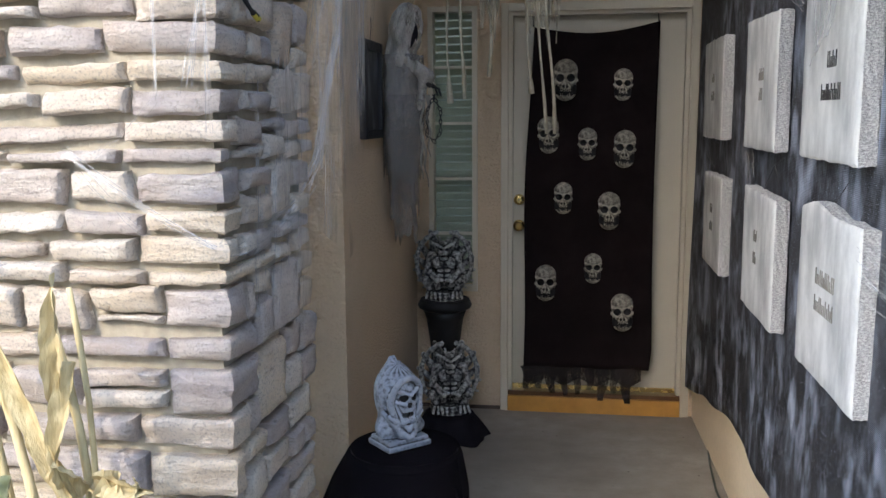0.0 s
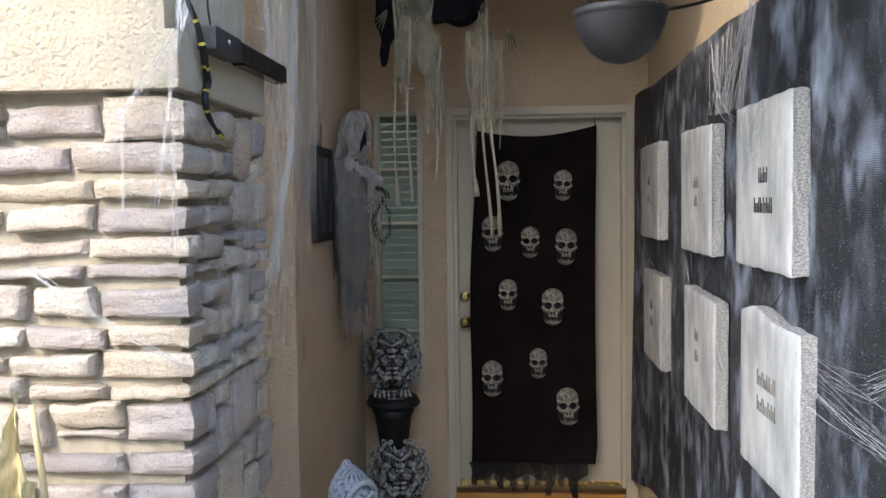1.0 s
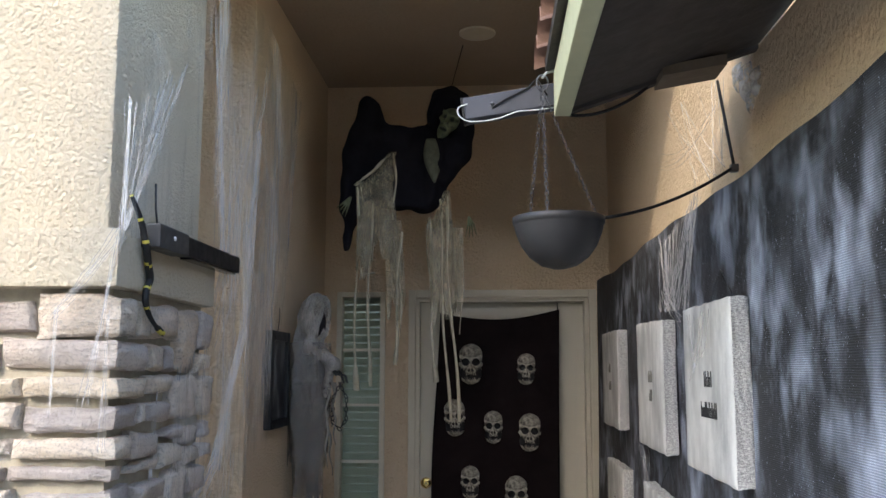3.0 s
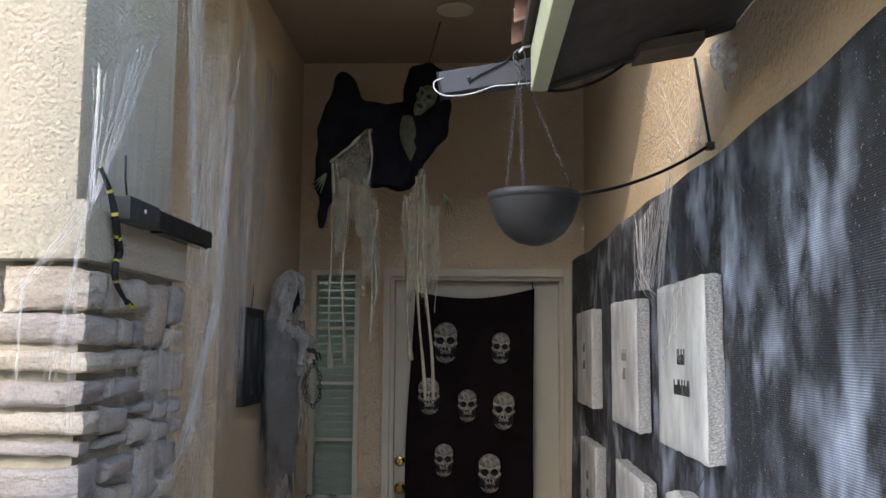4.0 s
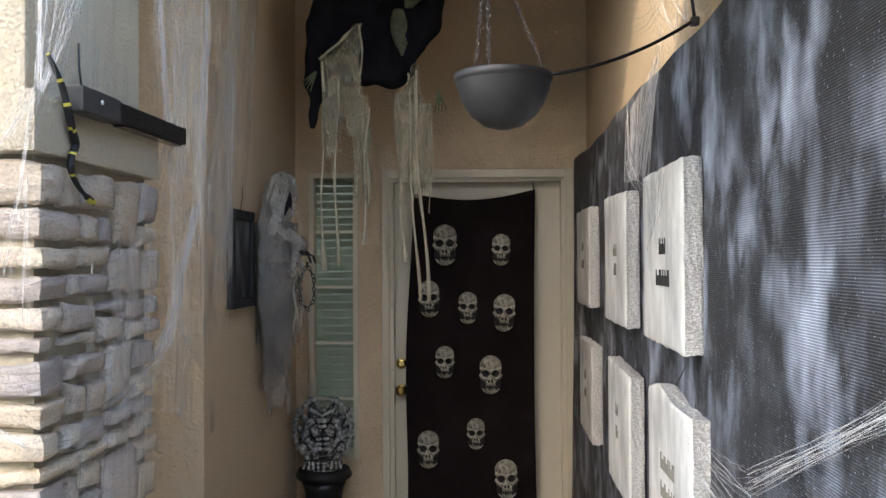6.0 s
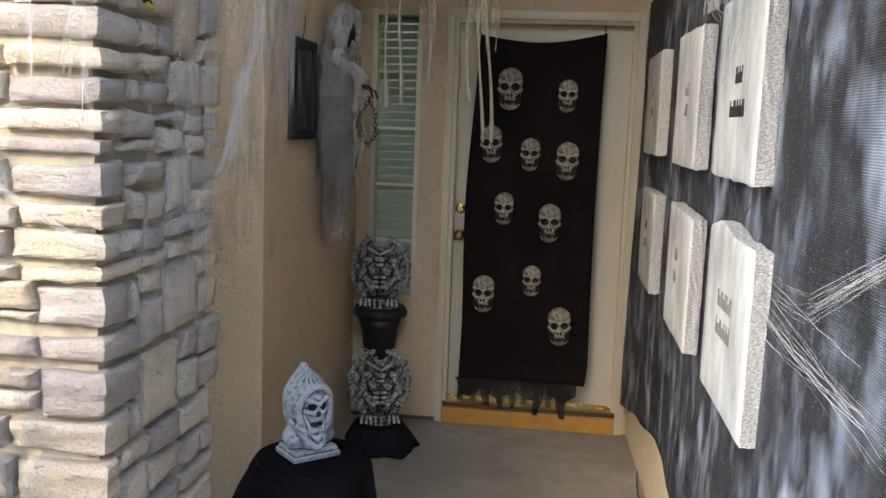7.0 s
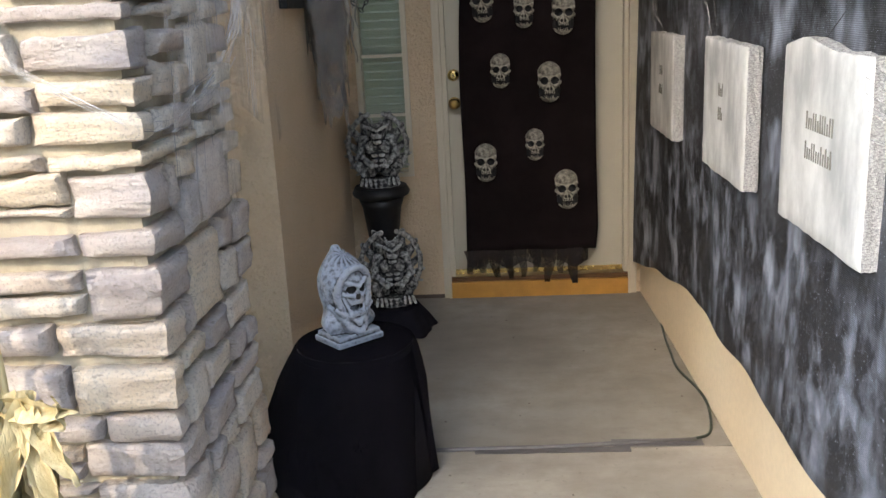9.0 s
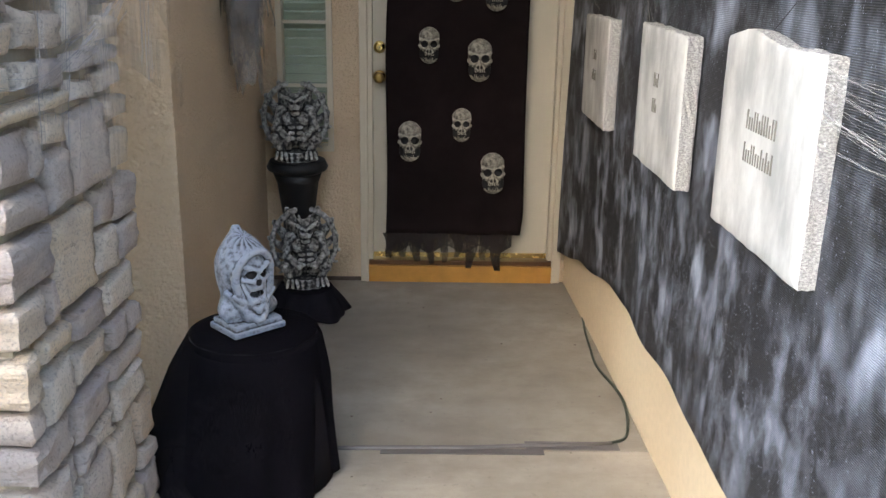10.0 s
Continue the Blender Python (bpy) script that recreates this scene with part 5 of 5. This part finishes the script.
def strand(bm, a, b, drop, r, rg, mi=0):
    pts = sag(a, b, drop, 10)
    pts = [p + Vector((rg.uniform(-1, 1), rg.uniform(-1, 1), rg.uniform(-1, 1))) * 0.0018 for p in pts]
    tube(pts, [r * rg.uniform(0.5, 1.3) for _ in pts], 4, bm, mi)


def web(name, label, ropes, fans, hazes, seed):
    rg = random.Random(seed)
    ob = base_of(name, label, "cobweb")
    bm = bmesh.new()
    for a, b, n, spread, r, drop in ropes:
        for _ in range(n):
            j = lambda p: tuple(c + rg.gauss(0, spread) * k for c, k in zip(p, (0.4, 1, 1)))  # noqa: E731
            strand(bm, j(a), j(b), drop * rg.uniform(0.3, 1.6), r * rg.uniform(0.35, 1.2), rg)
    part("cotton_bundle", bm, WEB, ob)["kind"] = "stuff"
    for a0, a1, b0, b1, n in fans:
        bm = bmesh.new()
        for _ in range(n):
            s, t = rg.random(), rg.random()
            strand(bm, Vector(a0).lerp(Vector(a1), s), Vector(b0).lerp(Vector(b1), t * 0.7 + s * 0.3), rg.uniform(0, 0.03), rg.uniform(0.0003, 0.0009), rg)
        part("fan", bm, WEB, ob)["kind"] = "stuff"
    for p00, p10, p01, p11, bow in hazes:
        P00, P10, P01, P11 = map(Vector, (p00, p10, p01, p11))
        part("haze", sheet(24, 30, lambda u, v: (P00.lerp(P10, u)).lerp(P01.lerp(P11, u), v) + Vector((bow * math.sin(math.pi * u) * math.sin(math.pi * v), 0.03 * math.sin(7 * v + 4 * u), 0))), HAZE, ob, "thin pulled cotton")
    return ob


web("cobweb", "white pulled-cotton cobweb stretched from pillar to stucco wall",
    [((-0.655, 2.075, 2.13), (-0.66, 2.095, 2.46), 14, 0.007, 0.0009, 0.0), ((-0.655, 2.075, 2.13), (-0.66, 2.40, 2.62), 5, 0.02, 0.0006, 0.01),
     ((-0.645, 2.04, 2.13), (-0.80, 2.035, 1.93), 8, 0.015, 0.0007, 0.01), ((-0.645, 2.04, 2.13), (-0.71, 2.03, 1.72), 6, 0.012, 0.0006, 0.01), ((-0.66, 2.03, 1.93), (-0.665, 2.035, 1.62), 5, 0.006, 0.0006, 0.0),
     ((-0.665, 2.77, 2.95), (-0.66, 2.89, 2.10), 20, 0.022, 0.0007, 0.0), ((-0.66, 2.89, 2.10), (-0.66, 2.95, 1.70), 5, 0.02, 0.0006, 0.0),
     ((-0.67, 3.43, 3.0), (-0.67, 3.33, 2.70), 7, 0.012, 0.0008, 0.0), ((-0.67, 3.33, 2.70), (-0.67, 3.24, 2.17), 22, 0.022, 0.0008, -0.01), ((-0.67, 3.24, 2.17), (-0.67, 3.19, 1.91), 22, 0.020, 0.0008, 0.0),
     ((-0.67, 3.20, 1.93), (-0.665, 2.89, 1.51), 30, 0.020, 0.0010, -0.01), ((-0.665, 2.89, 1.51), (-0.655, 2.46, 1.36), 24, 0.024, 0.0009, 0.03), ((-0.655, 2.46, 1.36), (-0.645, 2.06, 1.35), 6, 0.016, 0.0008, 0.03),
     ((-0.67, 3.33, 2.70), (-0.665, 2.80, 2.30), 5, 0.03, 0.0005, 0.03), ((-0.70, 3.40, 2.9), (-0.71, 3.95, 2.2), 4, 0.05, 0.0005, 0.03), ((-0.665, 2.85, 2.10), (-0.67, 3.22, 2.05), 4, 0.01, 0.0006, 0.03),
     ((-1.02, 2.03, 1.575), (-0.66, 2.03, 1.355), 7, 0.006, 0.0007, 0.01), ((-1.02, 2.03, 1.575), (-0.85, 2.03, 1.40), 4, 0.012, 0.0005, 0.01), ((-0.785, 2.03, 1.95), (-0.79, 2.03, 1.70), 6, 0.006, 0.0006, 0.0), ((-0.79, 2.03, 1.70), (-0.95, 2.03, 1.58), 4, 0.01, 0.0005, 0.02)],
    [((-0.655, 2.3, 1.75), (-0.655, 2.75, 1.9), (-0.655, 2.2, 1.2), (-0.655, 2.7, 1.0), 14), ((-0.67, 3.3, 2.9), (-0.67, 3.42, 2.4), (-0.66, 2.8, 2.2), (-0.66, 2.85, 1.7), 16), ((-0.66, 2.1, 2.45), (-0.66, 2.5, 2.7), (-0.655, 2.08, 2.14), (-0.655, 2.1, 2.14), 12)],
    [((-0.64, 2.10, 2.62), (-0.675, 2.80, 3.1), (-0.64, 2.07, 2.12), (-0.66, 2.62, 2.2), 0.01), ((-0.66, 2.74, 3.1), (-0.675, 3.40, 3.1), (-0.645, 2.70, 1.32), (-0.685, 3.22, 1.20), 0.02), ((-0.665, 2.78, 3.2), (-0.68, 3.45, 3.2), (-0.66, 2.82, 1.6), (-0.69, 3.36, 1.35), 0.0),
     ((-0.675, 3.40, 3.2), (-0.705, 4.25, 3.1), (-0.69, 3.40, 1.30), (-0.708, 3.72, 1.40), 0.01), ((-0.68, 3.36, 2.7), (-0.708, 3.8, 2.5), (-0.70, 3.38, 1.10), (-0.71, 3.6, 1.15), 0.0),
     ((-0.63, 2.40, 1.75), (-0.63, 2.80, 1.95), (-0.63, 2.15, 1.10), (-0.64, 2.72, 1.0), 0.01)], 21)
web("cobweb", "white pulled-cotton cobweb hanging on the black wall cloth",
    [((0.80, 2.55, 2.29), (0.775, 2.66, 1.97), 22, 0.022, 0.0007, 0.0), ((0.80, 3.1, 2.24), (0.775, 2.9, 2.05), 5, 0.02, 0.001, 0.02), ((0.78, 2.95, 2.06), (0.775, 2.68, 1.95), 5, 0.02, 0.0012, 0.02),
     ((0.775, 2.06, 1.37), (0.80, 1.72, 1.36), 9, 0.016, 0.0004, 0.01), ((0.775, 2.07, 1.34), (0.80, 1.35, 1.25), 8, 0.022, 0.0004, 0.0), ((0.80, 1.72, 1.36), (0.80, 1.1, 1.60), 22, 0.012, 0.0006, 0.0), ((0.775, 3.5, 1.53), (0.775, 3.3, 1.40), 5, 0.03, 0.0009, 0.0), ((0.775, 4.5, 1.53), (0.775, 4.3, 1.38), 5, 0.03, 0.0009, 0.0)],
    [((0.80, 2.52, 2.30), (0.80, 3.15, 2.22), (0.775, 2.68, 1.98), (0.775, 3.05, 2.0), 46), ((0.775, 2.08, 1.42), (0.775, 2.08, 1.2), (0.80, 1.5, 1.42), (0.80, 1.4, 1.2), 7), ((0.768, 2.62, 1.96), (0.768, 2.3, 1.96), (0.768, 2.64, 1.75), (0.768, 2.4, 1.85), 10)],
    [], 22)
web("cobweb", "wispy white cotton web in the shaded top of the porch", [((RX - 0.01, 2.5, 2.55), (RX - 0.01, 3.4, 2.6), 4, 0.02, 0.0007, 0.05)], [((RX - 0.012, 2.4, 2.6), (RX - 0.012, 3.3, 2.75), (RX - 0.012, 2.3, 2.35), (RX - 0.012, 2.9, 2.35), 12)], [], 23)


# ---- the pillar and its stones ----
PX, PY0, PY1, LEDGE = -0.655, 2.08, 2.78, 2.0
pillar = base_of("pillar", "stone-clad porch pillar with a cream stucco ledge and shaft", "pillar", kind="structure")
part("core", box(-2.6, PY0 + 0.030, -0.02, PX - 0.030, PY1 - 0.02, LEDGE + 0.002), MORTAR, pillar, "rough sand-coloured mortar bed")
part("ledge", box(-2.6, PY0 - 0.032, LEDGE, PX + 0.004, PY1 + 0.01, 2.14, 0.012), STUCCO_PALE, pillar, "cream stucco ledge band")
part("shaft", box(-2.6, PY0 + 0.028, 2.138, PX - 0.05, PY1 - 0.005, CZ, 0.010), STUCCO_PALE, pillar, "cream stucco shaft")
# Course tops downwards from the ledge.
COURSES = [1.985, 1.880, 1.795, 1.730, 1.660, 1.590, 1.540, 1.440, 1.370, 1.300, 1.250, 1.135, 1.050, 0.930, 0.830, 0.715, 0.635, 0.540, 0.450, 0.330, 0.240, 0.120, -0.02]
rg = random.Random(3)


def split_face(u, z, k):
    """Relief of split stone at a place (u, z): layered ledges with fine grit."""
    ledge = noise.noise((u * 5, z * 26, k * 3.7))
    return 0.010 * noise.noise((u * 8, z * 9, k)) + 0.007 * (1 if ledge > 0.12 else -0.4 if ledge < -0.2 else 0.2) + 0.003 * noise.noise((u * 45, z * 60, k))


def stone_rows(h):
    return [0.0, 0.07, 0.24, 0.42, 0.60, 0.78, 0.93, 1.0] if h > 0.07 else [0.0, 0.10, 0.36, 0.64, 0.90, 1.0]


def rough_stone(a, b, nrm, seed):
    """One split-faced stone on a wall: a, b are opposite corners (along, z); nrm: 'front' or 'side'."""
    (u0, z0), (u1, z1) = a, b
    rr = random.Random(seed)
    bm = bmesh.new()
    inner = max(3, min(9, int((u1 - u0) / 0.028)))
    lane = [0.0, 0.035] + [0.035 + 0.93 * (i + 1) / (inner + 1) for i in range(inner)] + [0.965, 1.0]
    rows_z = stone_rows(z1 - z0)
    nu, nz = len(lane) - 1, len(rows_z) - 1
    flat = 0.35 if nrm == "side" else 1.0
    proud = rr.uniform(-0.004, 0.018) * flat
    tilt, lean = rr.uniform(-0.008, 0.012) * flat, rr.uniform(-0.008, 0.008) * flat
    cuts = [rr.uniform(-0.013, 0.013) for _ in range(4)]
    ends = [rr.uniform(-0.012, 0.012) for _ in range(2)]
    k = seed * 1.37
    grid = []
    for fu in lane:
        col = []
        for fz in rows_z:
            u = u0 + (u1 - u0) * fu + (ends[0] * (1 - fu) + ends[1] * fu) * (fz - 0.5)
            z = z0 + (z1 - z0) * fz + (cuts[0] * (1 - fu) + cuts[1] * fu) * (1 - fz) * 0.7 + (cuts[2] * (1 - fu) + cuts[3] * fu) * fz * 0.7
            rag = min(fz, 1 - fz) < 0.01 or min(fu, 1 - fu) < 0.01
            z += 0.007 * noise.noise((u * 22, k, 4.0)) * (1 if min(fz, 1 - fz) < 0.12 else 0.3)
            u += 0.006 * noise.noise((z * 28, k, 9.0)) * (1 if min(fu, 1 - fu) < 0.05 else 0.2)
            near = min((u1 - u0) * min(fu, 1 - fu), (z1 - z0) * min(fz, 1 - fz))
            out = proud + tilt * (fz - 0.5) * 2 + lean * (fu - 0.5) * 2 + split_face(u, z, k) * (0.6 if nrm == "side" else 1.0) - (0.013 if rag else 0.0) - 0.004 * max(0.0, 1 - near / 0.012)
            col.append((u, z, out))
        grid.append(col)

    def place(u, z, o):
        return (u, PY0 - o, z) if nrm == "front" else (PX + o, u, z)

    V = [[bm.verts.new(place(*c)) for c in col] for col in grid]
    mid = {}
    ring = [(i, 0) for i in range(nu)] + [(nu, j) for j in range(nz)] + [(i, nz) for i in range(nu, 0, -1)] + [(0, j) for j in range(nz, 0, -1)]
    for i, j in ring:
        u, z, o = grid[i][j]
        mid[i, j] = bm.verts.new(place((u - (u0 + u1) / 2) * 0.99 + (u0 + u1) / 2, z, -0.05))
    for i in range(nu):
        for j in range(nz):
            bm.faces.new((V[i][j], V[i + 1][j], V[i + 1][j + 1], V[i][j + 1])).smooth = 0 < i < nu - 1 and 0 < j < nz - 1
    for p, q in zip(ring, ring[1:] + ring[:1]):
        bm.faces.new((V[p[0]][p[1]], mid[p], mid[q], V[q[0]][q[1]]))
    bmesh.ops.recalc_face_normals(bm, faces=bm.faces)
    return bm


def corner_stone(lf, ls, z0, z1, seed):
    """A stone that turns the pillar's corner: lf along the front, ls along the side."""
    rr = random.Random(seed)
    bm = bmesh.new()
    nf, ns = max(3, int(lf / 0.028)), max(3, int(ls / 0.028))
    rows_z = stone_rows(z1 - z0)
    nz = len(rows_z) - 1
    k = seed * 1.37
    proud = rr.uniform(0.0, 0.014)
    cols = []
    for i in range(nf + 1):
        cols.append((PX - lf * (1 - i / nf), None))
    for i in range(1, ns + 1):
        cols.append((None, PY0 + ls * i / ns))
    last = len(cols) - 1
    cut0, cut1 = rr.uniform(-0.014, 0.014), rr.uniform(-0.014, 0.014)
    V, B = [], []
    for c, (x, y) in enumerate(cols):
        colv, colb = [], []
        for j in range(nz + 1):
            fz = rows_z[j]
            along = x if x is not None else PX + (y - PY0)
            z = z0 + (z1 - z0) * fz + (cut0 * (1 - fz) + cut1 * fz) * (1 - c / last) + 0.007 * noise.noise((along * 22, k, 4.0)) * (1 if j in (0, nz) else 0.3)
            o = proud + split_face(along, z, k) - (0.012 if j in (0, nz) or c in (0, last) else 0.003 if j in (1, nz - 1) else 0)
            if c == nf:
                colv.append(bm.verts.new((PX + o * 0.9, PY0 - o * 0.9, z)))
                colb.append(bm.verts.new((PX - 0.05, PY0 + 0.05, z)))
            elif x is not None:
                colv.append(bm.verts.new((x + 0.008 * noise.noise((z * 25, k, 2.0)), PY0 - o, z)))
                colb.append(bm.verts.new((min(x, PX - 0.05), PY0 + 0.05, z)))
            else:
                colv.append(bm.verts.new((PX + o, y + 0.008 * noise.noise((z * 25, k, 6.0)), z)))
                colb.append(bm.verts.new((PX - 0.05, max(y, PY0 + 0.05), z)))
        V.append(colv)
        B.append(colb)
    for c in range(last):
        for j in range(nz):
            bm.faces.new((V[c][j], V[c + 1][j], V[c + 1][j + 1], V[c][j + 1])).smooth = c not in (0, nf - 1, nf, last - 1) and 0 < j < nz - 1
        bm.faces.new((V[c][0], B[c][0], B[c + 1][0], V[c + 1][0]))
        bm.faces.new((V[c][nz], V[c + 1][nz], B[c + 1][nz], B[c][nz]))
    for c, flip in ((0, False), (last, True)):
        for j in range(nz):
            bm.faces.new((V[c][j], V[c][j + 1], B[c][j + 1], B[c][j]))
    bmesh.ops.recalc_face_normals(bm, faces=bm.faces)
    return bm


seed = 100
side_len = []
for k in range(len(COURSES) - 1):
    zt, zb = COURSES[k], COURSES[k + 1]
    gap = 0.009
    lf = rg.choice((0.16, 0.2, 0.24, 0.28, 0.22)) if (zt - zb) > 0.06 else rg.uniform(0.2, 0.3)
    ls = rg.choice((0.07, 0.10, 0.13, 0.19))
    side_len.append(ls)
    seed += 1
    part("stone", corner_stone(lf, ls, zb + gap, zt - gap, seed), STONE, pillar)
    x = PX - lf - 0.014
    while x > -1.75:
        ln = rg.uniform(0.15, 0.36)
        pieces = [(zb + gap, zt - gap)]
        if zt - zb > 0.09 and rg.random() < 0.4:
            m = zb + (zt - zb) * rg.uniform(0.4, 0.6)
            pieces = [(zb + gap, m - 0.005), (m + 0.005, zt - gap)]
        for p0, p1 in pieces:
            seed += 1
            part("stone", rough_stone((x - ln, p0 + rg.uniform(-0.004, 0.010)), (x, p1 + rg.uniform(-0.010, 0.004)), "front", seed), STONE, pillar)
        x -= ln + rg.uniform(0.012, 0.026)


def side_stone(y0, y1, z0, z1):
    """One stone on the pillar's flank, with its own seed."""
    global seed
    seed += 1
    part("stone", rough_stone((y0, z0), (y1, z1), "side", seed), STONE, pillar)


# On the flank the courses go in pairs: single, tall and stacked stones side by side.
for k in range(0, len(COURSES) - 2, 2):
    z0, zm, z1 = COURSES[k + 2] + 0.010, COURSES[k + 1], COURSES[k] - 0.010
    y = PY0 + max(side_len[k], side_len[k + 1])
    for ls, a, b in ((side_len[k], zm + 0.010, z1), (side_len[k + 1], z0, zm - 0.010)):
        if y - PY0 - ls > 0.055:
            side_stone(PY0 + ls + 0.020, y, a, b)
    y += rg.uniform(0.018, 0.028)
    while y < PY1 - 0.05:
        ln = min(rg.uniform(0.11, 0.22), PY1 - y + 0.015)
        kind = rg.random()
        if kind < 0.34 and z1 - z0 < 0.22:
            side_stone(y, y + ln, z0, z1)
        else:
            m = z0 + (z1 - z0) * rg.uniform(0.30, 0.70)
            for a, b in ((z0, m - 0.009), (m + 0.009, z1)):
                if ln > 0.16 and b - a < 0.085 and rg.random() < 0.6:
                    half = y + ln * rg.uniform(0.4, 0.6)
                    side_stone(y, half - 0.010, a, b)
                    side_stone(half + 0.010, y + ln, a, b)
                else:
                    side_stone(y, y + ln + rg.uniform(-0.015, 0.0), a, b)
        y += ln + rg.uniform(0.024, 0.036)
